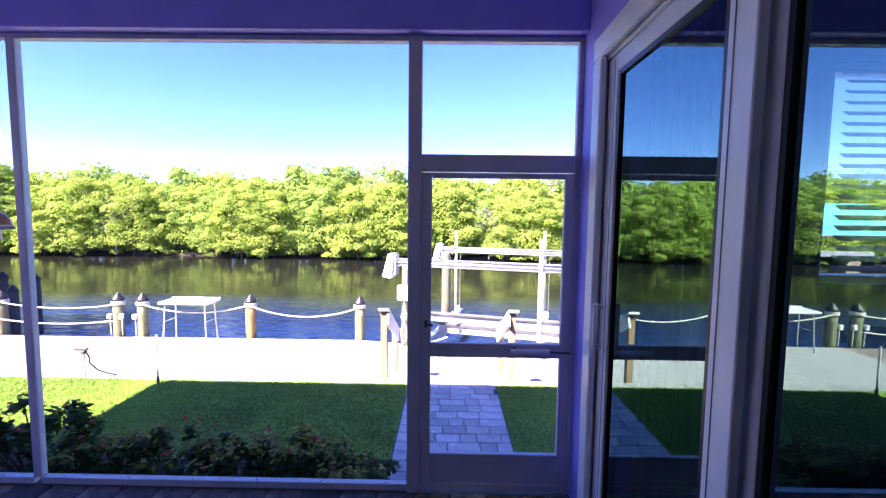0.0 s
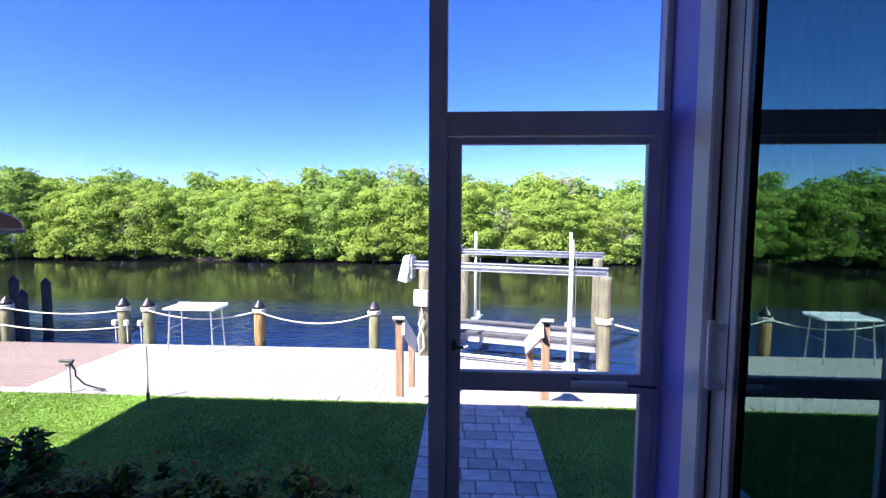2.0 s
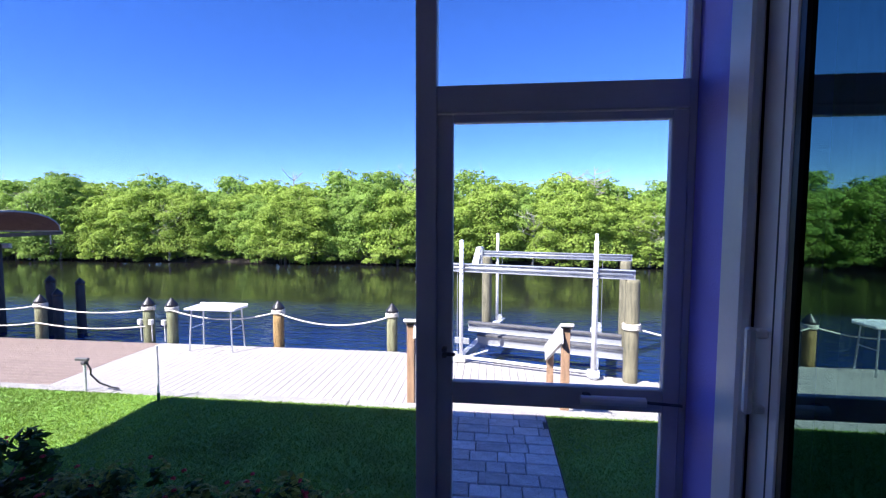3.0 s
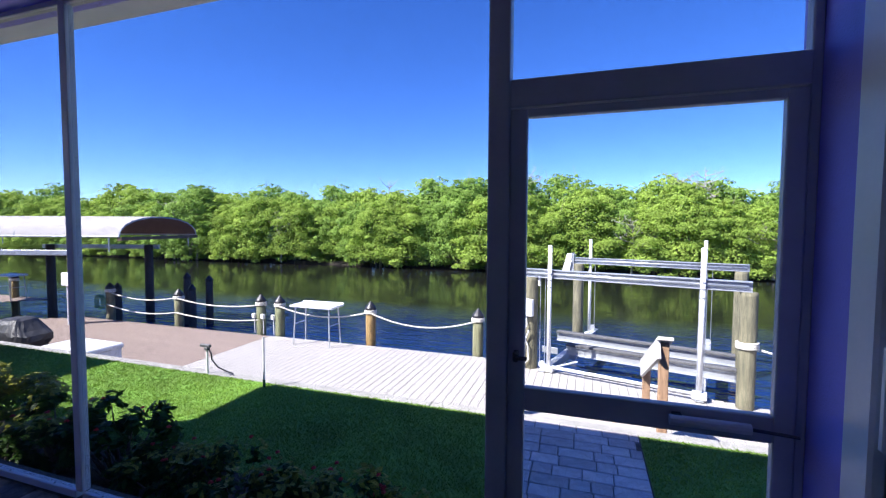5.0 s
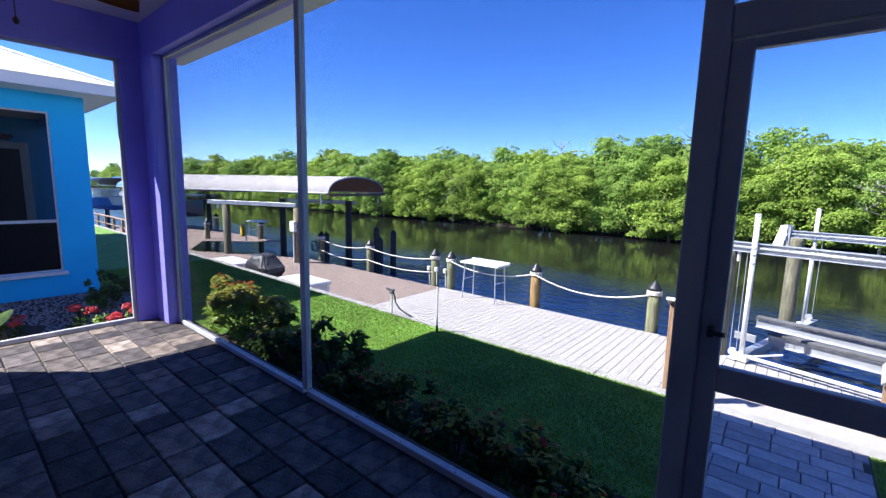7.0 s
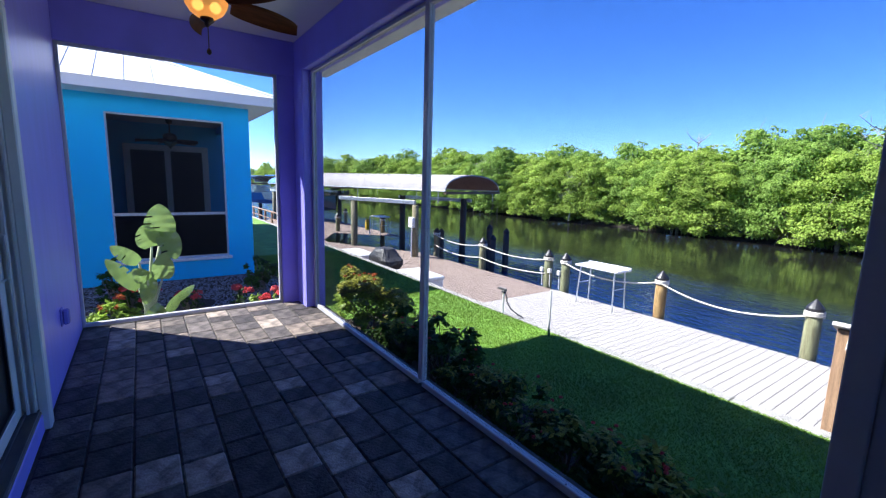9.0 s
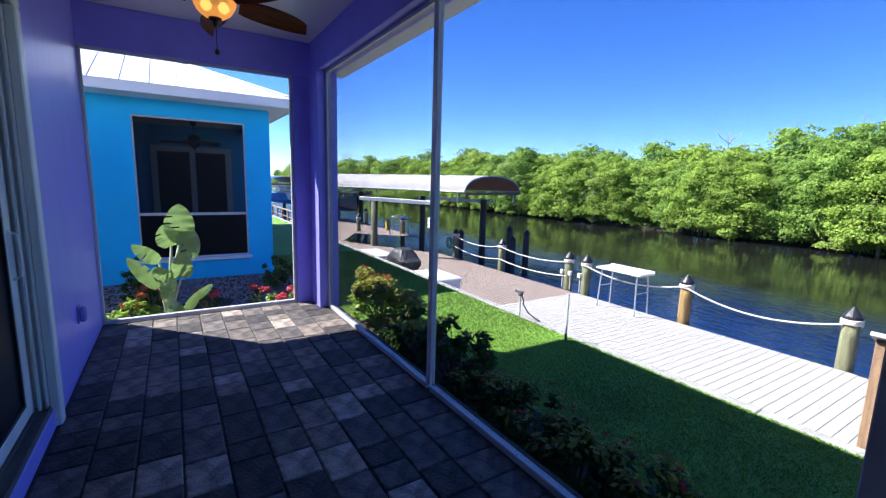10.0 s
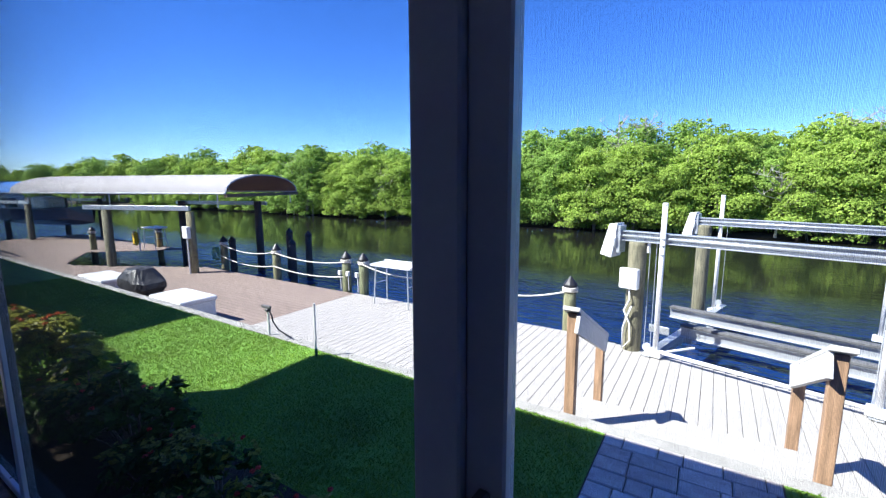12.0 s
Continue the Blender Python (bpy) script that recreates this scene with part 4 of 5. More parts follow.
    rp = [(W + 0.142 * math.cos(t * 0.5), 0.142 * math.sin(t * 0.5), 0.95 + t * 0.0028) for t in range(40)]
    part("rope_wrap", Shape().tube(rp, 0.022, 6), M_ROPE, L, "white rope wound round the piling", True)
    return L


lift = boat_lift()
rope((3.30, 9.10, DECK + 0.98), (6.2, 8.9, DECK + 0.62), 0.10)
piling((6.35, 8.95, DECK), PH)

# ---- dock boxes, covered grill, tap, stake ----
def dock_box(at, w, d, h, rz=0):
    b = thing("dock_box", "white fibreglass dock box with a sloping lid", "box", "dock boxes", at=at, rz=rz)
    part("body", Shape().box(-w / 2 + 0.03, w / 2 - 0.03, -d / 2 + 0.03, d / 2 - 0.03, 0, h - 0.09, 0.02), M_PVC, b)
    part("lid", Shape().box(-w / 2, w / 2, -d / 2, d / 2, h - 0.10, h, 0.025), M_PVC, b)
    part("latch", Shape().box(-0.04, 0.04, -d / 2 - 0.012, -d / 2, h - 0.15, h - 0.06, 0.004), M_TRACK, b)
    return b


dock_box((-8.45, 7.0, DECK), 1.25, 0.75, 0.55)
dock_box((-12.7, 7.2, DECK), 1.5, 0.75, 0.45)
gr = thing("grill", "barbecue grill under a black vinyl cover", "grill", at=(-10.55, 7.15, DECK))
gc = Shape()
n = 36
for z_, hx, hy, e in ((0.30, 0.40, 0.26, 0.35), (0.34, 0.46, 0.30, 0.4), (0.46, 0.60, 0.34, 0.45), (0.58, 0.60, 0.35, 0.5), (0.66, 0.50, 0.34, 0.55), (0.80, 0.34, 0.28, 0.6), (0.87, 0.28, 0.22, 0.6), (0.89, 0.18, 0.12, 0.7)):
    for k in range(n):
        t_ = 2 * math.pi * k / n
        cx, sy = math.cos(t_), math.sin(t_)
        fold = 1 + 0.035 * math.sin(7 * t_ + z_ * 9) * (0.5 + 0.5 * math.sin(3 * t_ + 1)) + 0.02 * math.sin(13 * t_ + z_ * 20)
        gc.v.append((hx * fold * math.copysign(abs(cx) ** e, cx) - 0.04 * (z_ > 0.6), hy * fold * math.copysign(abs(sy) ** e, sy), z_ + 0.012 * math.sin(5 * t_)))
for j in range(7):
    gc.f += [(j * n + k, j * n + (k + 1) % n, (j + 1) * n + (k + 1) % n, (j + 1) * n + k) for k in range(n)]
gc.f.append(tuple(7 * n + k for k in range(n)))
part("cover", gc, M_BLACKCOVER, gr, "black vinyl cover hanging in folds")
part("cart", Shape().box(-0.42, 0.42, -0.26, 0.26, 0.05, 0.36, 0.01), M_CAP, gr, "dark grill cart")
for sx in (-0.34, 0.34):
    for sy in (-0.2, 0.2):
        part("caster", Shape().lathe([(0.03, 0.0), (0.035, 0.03), (0.02, 0.06)], 10, (sx, sy, 0)), M_CAP, gr)

tap = thing("water_tap", "white standpipe water tap with a black hose", "tap", at=(-4.37, 6.10, LAWN))
part("standpipe", Shape().tube([(0, 0, 0), (0, 0, 0.40)], 0.017, 8), M_PVC, tap)
part("valve", Shape().box(-0.12, 0.06, -0.02, 0.02, 0.38, 0.42, 0.006).box(-0.03, 0.03, -0.03, 0.03, 0.34, 0.38, 0.006), M_TRACK, tap)
part("hose", Shape().tube([(0.03, 0, 0.36), (0.08, 0.0, 0.28), (0.05, 0.03, 0.20), (0.16, 0.03, 0.10), (0.30, 0.05, 0.045), (0.42, 0.03, 0.04)], 0.011, 8), M_CAP, tap)
stk = thing("marker_stake", "thin white stake standing in the lawn edge", "stake", at=(-3.24, 5.93, LAWN))
part("rod", Shape().tube([(0, 0, -0.05), (0.0, 0, 0.66)], 0.013, 8), M_PVC, stk)
part("foot", Shape().tube([(0, 0, 0), (0, 0, 0.10)], 0.018, 8), M_HOSE, stk)

# ---- canopied boat lift down the canal ----
def canopy_lift(at, rz, LN, WD, rise, z0, cover, posts, label, group="", near=None):
    c = thing("canopy_lift", label, "boat lift", group, at=at, rz=rz)
    n = 12
    for nm, m_, dz, flip in (("canopy_top", cover, 0.0, False), ("canopy_lining", M_UNDER, -0.025, True)):
        s = Shape()
        for x in (0.0, -LN * 0.33, -LN * 0.66, -LN):
            for i in range(n + 1):
                a = math.pi * i / n
                s.v.append((x, WD / 2 - math.cos(a) * WD / 2, z0 + dz + rise * math.sin(a) ** 0.85))
        for j in range(3):
            for i in range(n):
                q = (j * (n + 1) + i, j * (n + 1) + i + 1, (j + 1) * (n + 1) + i + 1, (j + 1) * (n + 1) + i)
                s.f.append(q[::-1] if flip else q)
        part(nm, s, m_, c, "", True)
    for yy in (0.0, WD):
        part("edge_pipe", Shape().tube([(0, yy, z0), (-LN, yy, z0)], 0.03, 8), M_ALU, c)
        part("side_beam", Shape().box(min(posts) - 0.35, max(posts) + 0.35, yy - 0.05, yy + 0.05, z0 - 0.55, z0 - 0.40, 0.006), M_ALU, c)
    for x in (0.0, -LN / 3, -2 * LN / 3, -LN):
        rb = [(x, WD / 2 - math.cos(math.pi * i / n) * WD / 2, z0 - 0.03 + rise * math.sin(math.pi * i / n) ** 0.85) for i in range(n + 1)]
        part("rib", Shape().tube(rb, 0.02, 6), M_ALU, c)
    for x in (-0.3, -LN / 2, -LN + 0.3):
        for yy in (0.0, WD):
            part("strut", Shape().tube([(x, yy, z0 - 0.45), (x, yy, z0)], 0.02, 6), M_ALU, c)
    part("end_beam", Shape().box(-0.06, 0.06, 0, WD, z0 - 0.12, z0 - 0.02), M_JOIST, c)
    for yy, at_x in ((0.1, posts if near is None else near), (WD - 0.1, posts)):
        for x in at_x:
            part("lift_piling", Shape().lathe([(0.15, -2.4), (0.14, z0 - 0.40)], 14, (x, yy, 0)), M_LIFTPILE if yy < 1 else M_DARKPILE, c, "round timber piling", True)
    return c


canopy_lift((-12.1, 10.3, DECK), 17.5, 9.3, 3.8, 0.62, 2.52, M_CANOPY, (-1.75, -5.5), "grey arched fabric boat lift canopy over the water", near=(-5.0,))
for px, py, h, m_ in ((-12.9, 13.2, 1.0, M_DARKPILE), (-12.2, 13.5, 0.9, M_DARKPILE), (-12.0, 12.6, 0.7, M_DARKPILE), (-14.7, 12.0, 0.7, M_DARKPILE), (-20.5, 12.1, 0.8, None), (-22.2, 10.2, 0.85, None), (-26, 12.2, 0.85, None)):
    piling((px, py, DECK), h, material=m_, wrap=0.0 if m_ else 0.14, label="dark weathered timber piling" if m_ else "round treated timber piling with black pointed cap")
hr = thing("hose_reel", "green garden hose hung in loops on a piling", "hose", at=(-13.62, 10.78, DECK))
for k in range(4):
    part("hose_loop", Shape().tube([(0.16 * math.cos(t * 0.4) - 0.03 * k, -0.02 * k, 0.45 + 0.22 * math.sin(t * 0.4)) for t in range(17)], 0.014, 6), M_HOSE, hr)
# yellow float with a white pole beside it
kb = thing("kayak_paddle_rack", "yellow plastic float hung beside a piling", "float", at=(-19.9, 10.9, DECK))
part("float", Shape().box(-0.15, 0.15, -0.08, 0.08, 0.25, 0.85, 0.07), M_YELLOW, kb)
part("pole", Shape().tube([(0.1, 0.1, 0), (0.1, 0.1, 1.0)], 0.03, 8), M_PVC, kb)
fish2 = fish_table((-20.0, 11.7, DECK))
eb = thing("power_pedestal", "weathered timber post with a white meter box", "pedestal", at=(-13.25, 9.78, DECK))
part("post", Shape().lathe([(0.13, -2.2), (0.125, 0.8), (0.12, 1.95)], 16), M_PILE, eb, "", True)
part("meter_box", Shape().box(-0.16, 0.16, -0.22, -0.10, 1.12, 1.50, 0.02), M_PVC, eb, "white weatherproof meter box")
part("conduit", Shape().tube([(0, -0.15, 0.0), (0, -0.15, 1.12)], 0.025, 8), M_PVC, eb)


def boat(at, rz, hull, top, label):
    b = thing("boat", label, "boat", "boats on lifts", at=at, rz=rz)
    s = Shape()
    st = [(-3.4, 1.1, 0.0), (-1.5, 1.2, 0.0), (1.0, 1.15, 0.02), (2.6, 0.75, 0.10), (3.6, 0.06, 0.25)]
    for x, w, l in st:
        s.v += [(x, -w, 0.95 + l), (x, -w * 0.85, 0.35 + l), (x, 0, l), (x, w * 0.85, 0.35 + l), (x, w, 0.95 + l)]
    for j in range(4):
        s.f += [(j * 5 + i, (j + 1) * 5 + i, (j + 1) * 5 + i + 1, j * 5 + i + 1) for i in range(4)]
        s.f.append((j * 5 + 4, (j + 1) * 5 + 4, (j + 1) * 5, j * 5))
    s.f.append((0, 1, 2, 3, 4))
    part("hull", s, hull, b)
    part("console", Shape().box(-0.9, 0.5, -0.5, 0.5, 0.9, 1.6, 0.12), M_BOATWHITE, b)
    part("top", Shape().box(-1.5, 0.9, -0.95, 0.95, 2.3, 2.38, 0.03), top, b)
    for x in (-1.2, 0.6):
        for y in (-0.7, 0.7):
            part("top_leg", Shape().tube([(x, y, 0.9), (x, y, 2.3)], 0.025, 6), M_ALU, b)
    part("outboard", Shape().box(-3.9, -3.45, -0.25, 0.25, 0.3, 1.5, 0.10), hull, b)
    return b


canopy_lift((-24.5, 10.8, DECK), 12, 8.5, 3.6, 0.6, 2.4, M_BLUE, (-4.6, -7.8), "dark blue arched fabric boat lift canopy over the water")
boat((-31.0, 11.4, DECK + 0.55), 12, M_BOAT, M_BLUE, "dark hulled motor boat raised on a lift")
boat((-37.0, 11.2, DECK + 0.65), 8, M_BOATWHITE, M_BLUE, "white motor boat with a blue top on a lift")
canopy_lift((-35.0, 7.6, DECK), 6, 7.5, 3.4, 0.55, 2.4, M_BOAT, (-1.2, -6), "dark arched fabric boat lift canopy far along the canal")
boat((-41.0, 10.2, DECK + 0.5), 10, M_BLUE, M_BOATWHITE, "blue hulled motor boat on a far lift")
dr_ = thing("dock_railing", "brown timber railing along a far dock", "railing", at=(-27.0, 7.3, DECK))
part("top_rail", Shape().box(-4, 4, -0.05, 0.05, 0.9, 0.95, 0.005), M_CEDAR, dr_)
part("middle_rail", Shape().box(-4, 4, -0.03, 0.03, 0.5, 0.55, 0.005), M_CEDAR, dr_)
for k in range(6):
    part("post", Shape().box(-4 + 1.58 * k, -3.9 + 1.58 * k, -0.05, 0.05, 0, 0.9, 0.005), M_CEDAR, dr_)
canopy_lift((12.2, 11.5, DECK), -10, 6.0, 3.6, 0.9, 2.6, M_TEALCANOPY, (-1.0, -5.0), "turquoise arched fabric boat lift canopy")

# ---- neighbouring house ----
def neighbour():
    h = thing("house", "turquoise stucco house with white metal hip roof", "house")
    X, Yc, B = -9.3, 3.28, LAWN
    wy0, wy1, wz0, wz1 = 0.885, 2.80, -0.05, 2.68
    for q in ((X - 0.2, X, -9, wy0, B, 2.98), (X - 0.2, X, wy1, Yc, B, 2.98), (X - 0.2, X, wy0, wy1, B, wz0), (X - 0.2, X, wy0, wy1, wz1, 2.98),
              (X - 3.4, X - 0.2, Yc - 0.2, Yc, B, -0.02), (X - 3.4, X - 0.2, Yc - 0.2, Yc, 2.68, 2.98), (X - 13, X - 3.4, Yc - 0.2, Yc, B, 2.98),
              (X - 13, X - 12.8, -9, Yc - 0.2, B, 2.98), (X - 12.8, X - 0.2, -9, -8.8, B, 2.98)):
        part("wall", Shape().box(*q), M_TEAL, h)
    part("inner_wall", Shape().box(X - 3.4, X - 3.2, -1.2, Yc - 0.2, 0.0, 2.98), M_TEAL, h)
    part("inner_wall", Shape().box(X - 3.2, X - 0.2, -1.4, -1.2, 0.0, 2.98), M_TEAL, h)
    part("inner_floor", Shape().box(X - 3.4, X - 0.2, -1.4, Yc - 0.2, B, -0.02), M_PAVER, h)
    part("inner_ceiling", Shape().box(X - 3.4, X - 0.2, -1.4, Yc, 2.84, 2.98), M_CEIL, h)
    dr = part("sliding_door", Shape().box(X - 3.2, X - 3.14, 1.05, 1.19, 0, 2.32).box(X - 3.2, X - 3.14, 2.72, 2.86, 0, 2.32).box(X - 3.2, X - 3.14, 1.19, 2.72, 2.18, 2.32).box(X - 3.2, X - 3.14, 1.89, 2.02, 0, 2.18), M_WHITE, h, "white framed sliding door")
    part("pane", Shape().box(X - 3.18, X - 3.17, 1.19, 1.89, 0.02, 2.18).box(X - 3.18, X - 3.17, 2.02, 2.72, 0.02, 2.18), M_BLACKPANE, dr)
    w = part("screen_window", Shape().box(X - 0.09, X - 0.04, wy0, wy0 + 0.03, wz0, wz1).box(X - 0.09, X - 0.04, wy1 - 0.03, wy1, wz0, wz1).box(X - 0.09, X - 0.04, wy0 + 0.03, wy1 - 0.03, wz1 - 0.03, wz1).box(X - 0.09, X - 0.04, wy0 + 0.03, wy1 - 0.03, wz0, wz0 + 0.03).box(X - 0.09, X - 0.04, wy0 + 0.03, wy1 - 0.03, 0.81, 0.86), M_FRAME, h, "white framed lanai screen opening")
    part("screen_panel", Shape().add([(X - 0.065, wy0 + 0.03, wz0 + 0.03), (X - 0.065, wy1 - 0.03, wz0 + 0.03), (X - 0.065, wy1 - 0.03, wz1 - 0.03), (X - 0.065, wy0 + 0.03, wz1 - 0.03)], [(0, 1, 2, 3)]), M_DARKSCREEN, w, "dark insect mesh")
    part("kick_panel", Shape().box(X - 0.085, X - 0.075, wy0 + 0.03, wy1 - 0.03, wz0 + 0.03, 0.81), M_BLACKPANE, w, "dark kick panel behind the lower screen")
    part("sill", Shape().box(X - 0.02, X + 0.05, wy0 - 0.03, wy1 + 0.05, wz0 - 0.06, wz0, 0.006), M_FASCIA, w)
    ex, ey, ez = X + 0.62, Yc + 0.42, 2.98
    part("soffit", Shape().add([(X, -9, ez), (ex, -9, ez), (ex, ey, ez), (X - 13, ey, ez), (X - 13, Yc, ez), (X, Yc, ez)], [(0, 1, 2, 5), (5, 2, 3, 4)]), M_FASCIA, h)
    part("fascia", Shape().box(ex - 0.02, ex + 0.02, -9, ey + 0.02, ez, ez + 0.17).box(X - 13, ex - 0.02, ey - 0.02, ey + 0.02, ez, ez + 0.17), M_FASCIA, h)
    e2 = ez + 0.17
    rise, run = 1.75, 4.2
    roof = Shape().add([(ex + 0.05, ey + 0.05, e2), (ex + 0.05, -9, e2), (ex - run, -9, e2 + rise), (ex - run, ey - run, e2 + rise), (X - 13, ey + 0.05, e2), (X - 13, ey - run, e2 + rise)],
                       [(0, 1, 2, 3)[::-1], (0, 3, 5, 4)[::-1]])
    rfp = part("roof", roof, M_ROOF, h, "white standing seam metal roof")
    for i in range(28):
        y = 2.9 - i * 0.42
        top = min(1.0, max(0.0, (ey - y) / run))
        part("seam", Shape().tube([(ex + 0.05, y, e2 + 0.012), (ex + 0.05 - (run + 0.05) * top, y, e2 + 0.012 + rise * top)], 0.008, 5), M_ROOF, rfp)
    part("hip_cap", Shape().tube([(ex + 0.05, ey + 0.05, e2 + 0.01), (ex - run, ey - run, e2 + rise + 0.02)], 0.035, 6), M_ROOF, rfp)
    return h


neighbour()
fan2 = copy_thing(fan, pose(-10.9, 1.95, 2.79, 0, 0, 20))
tagged(fan2, "bronze ceiling fan with its lamp off in the neighbouring lanai")
for c in fan2.children:
    if c.name.startswith(("light_bowl", "bulb")):
        c.data = c.data.copy()
        c.data.materials[0] = M_PANE
        c["label"] = "unlit glass"


# ---- plants ----
def leaf_cloud(blobs, count, size, seed, flat=0.5, ratio=0.5, shell=0.55, rough=0.5):
    """Many folded leaves over a set of blobs (centre, radii), thick at their surface."""
    rng = np.random.default_rng(seed)
    vol = np.array([b[1][0] * b[1][1] + b[1][0] * b[1][2] for b in blobs])
    pick = rng.choice(len(blobs), count, p=vol / vol.sum())
    c = np.array([b[0] for b in blobs])[pick]
    r = np.array([b[1] for b in blobs])[pick]
    d = rng.normal(size=(count, 3))
    d /= np.linalg.norm(d, axis=1)[:, None]
    d[:, 2] = np.where(d[:, 2] < -0.3, -d[:, 2], d[:, 2])
    rad = shell + (1.08 - shell) * rng.random(count) ** 0.6
    p = c + d * r * rad[:, None]
    nrm = d * 1.0 + rng.normal(size=(count, 3)) * rough + np.array([0, 0, flat])
    nrm /= np.linalg.norm(nrm, axis=1)[:, None]
    t = np.cross(nrm, rng.normal(size=(count, 3)))
    t /= np.linalg.norm(t, axis=1)[:, None]
    s = np.cross(nrm, t)
    L_ = size * (0.7 + 0.6 * rng.random(count))[:, None]
    w = L_ * ratio
    v = np.stack([p - t * L_ * 0.5, p + s * w * 0.5 - nrm * w * 0.1, p + t * L_ * 0.5 - nrm * L_ * 0.1, p - s * w * 0.5 - nrm * w * 0.1], 1).reshape(-1, 3)
    return v, np.arange(count * 4).reshape(-1, 4)


def tri_leaves(v, f):
    """The same leaves with three corners each."""
    q = v.reshape(-1, 4, 3)
    t = np.stack([q[:, 0] * 1.15 - q[:, 2] * 0.15, q[:, 1] * 1.3 - q[:, 3] * 0.3, q[:, 2] * 0.5 + q[:, 3] * 0.5], 1).reshape(-1, 3)
    return t, np.arange(len(t)).reshape(-1, 3)


def cloud_mesh(name, v, f, material):
    me = bpy.data.meshes.new(name)
    me.from_pydata(v.tolist(), [], f.tolist())
    me.materials.append(material)
    me.update()
    return me


def tree_meshes(seed, h, w, material, leaves=29000, size=0.16):
    """Crown, trunk with stilt roots and limbs of one mangrove."""
    rnd = random.Random(seed)
    blobs = []
    for i in range(120):
        u = (i + rnd.random()) / 120
        z = h * (0.02 + 0.88 * u)
        reach = w * (0.95 + 0.12 * math.sin(math.pi * u)) * (1.0 - 0.62 * max(0, u - 0.62) / 0.38)
        a = rnd.uniform(0, 2 * math.pi)
        q = reach * rnd.random() ** 0.3
        s = rnd.choice((0.22, 0.32, 0.42, 0.55, 0.75)) * rnd.uniform(0.85, 1.15)
        blobs.append(((q * math.cos(a), q * math.sin(a), z), (s * 1.15, s * 1.15, s * 0.72)))
    for i in range(26):                    # loose sprigs that break the outline
        a, q = rnd.uniform(0, 2 * math.pi), w * rnd.uniform(0.1, 0.75)
        s = rnd.uniform(0.12, 0.24)
        blobs.append(((q * math.cos(a), q * math.sin(a), h * (0.95 - 0.22 * (q / w) ** 2) + rnd.uniform(-0.1, 0.3)), (s * 1.3, s * 1.3, s * 0.8)))
    v, f = leaf_cloud(blobs, int(leaves * 0.72), size, seed, flat=0.35, ratio=0.66, shell=0.7, rough=0.32)
    v2, f2 = leaf_cloud([((0, 0, h * 0.22), (w * 1.0, w * 1.0, h * 0.27)), ((0, 0, h * 0.52), (w * 0.85, w * 0.85, h * 0.34))], leaves - int(leaves * 0.72), size * 1.15, seed + 500, flat=0.3, ratio=0.66, shell=0.72, rough=0.5)
    v, f = tri_leaves(np.concatenate([v, v2]), None)
    crown = cloud_mesh("crown", v, f, material)
    tk = Shape()
    top = (rnd.uniform(-0.4, 0.4), rnd.uniform(-0.4, 0.4), h * 0.8)
    tk.tube([(0, 0, -0.3), (0.1, 0.05, h * 0.3), (top[0] * 0.6, top[1], h * 0.55), top], [0.13, 0.11, 0.08, 0.03], 7)
    for c, r in blobs[:22]:
        z0 = h * rnd.uniform(0.2, 0.5)
        tk.tube([(0.05, 0.02, z0), (c[0] * 0.5, c[1] * 0.5, (z0 + c[2]) * 0.5), c], [0.055, 0.035, 0.012], 5)
    for i in range(9):
        a = rnd.uniform(0, 6.28)
        q = rnd.uniform(0.6, 1.4)
        tk.tube([(0, 0, h * 0.16), (q * 0.6 * math.cos(a), q * 0.6 * math.sin(a), h * 0.11), (q * math.cos(a), q * math.sin(a), -0.5)], [0.035, 0.03, 0.022], 5)
    for i in range(6):
        c = rnd.choice(blobs)[0]
        a = rnd.uniform(0, 6.28)
        tk.tube([c, (c[0] + 0.4 * math.cos(a), c[1] + 0.4 * math.sin(a), c[2] + 0.9)], [0.02, 0.008], 4)
    return crown, tk.mesh("trunk", M_BARK)


KINDS = [tree_meshes(11 + i, 6.2 + 0.33 * (i % 4), 2.5 + 0.25 * (i % 3), M_MANGROVE if i % 3 else M_MANGROVE2) for i in range(6)]
BACK = [tree_meshes(31 + i, 6.2 + 0.33 * (i % 4), 2.5 + 0.25 * (i % 3), M_MANGROVE if i % 2 else M_MANGROVE2, 12000, 0.22) for i in range(4)]


def mangrove(x, y, z, k, s, rz, kinds=KINDS):
    t = thing("mangrove_tree", "green mangrove tree with stilt roots on the canal bank", "tree", "mangroves on the far bank", at=(x, y, z), rz=rz)
    t.scale = (s, s, s * random.uniform(0.92, 1.08))
    part("crown", kinds[k][0], None, t)
    part("trunk", kinds[k][1], None, t)
    return t


def bank_y(x):
    return BANK + 0.5 + 0.7 * math.sin(x * 0.21) + 0.5 * math.sin(x * 0.53 + 1)


rnd = random.Random(5)
x = -78.0
while x < 58:
    mangrove(x, bank_y(x) + rnd.uniform(0, 1.2), WATER + 0.05, rnd.randrange(6), rnd.uniform(0.76, 1.02), rnd.uniform(0, 360))
    x += rnd.uniform(2.0, 2.8)
x = -84.0
while x < 62:
    mangrove(x, bank_y(x) + rnd.uniform(4.0, 5.5), WATER + 0.4, rnd.randrange(4), rnd.uniform(1.06, 1.24) * (0.97 if x > 8 else 0.9 if x > -8 else 1.05 if x > -24 else 1.02), rnd.uniform(0, 360), BACK)
    x += rnd.uniform(3.4, 4.6)
x = -210.0
while x < -78:
    mangrove(x, bank_y(x) + rnd.uniform(-2, 3) - (x + 78) * 0.06, WATER + 0.2, rnd.randrange(4), rnd.uniform(0.95, 1.3), rnd.uniform(0, 360), BACK)
    x += rnd.uniform(4.5, 6)
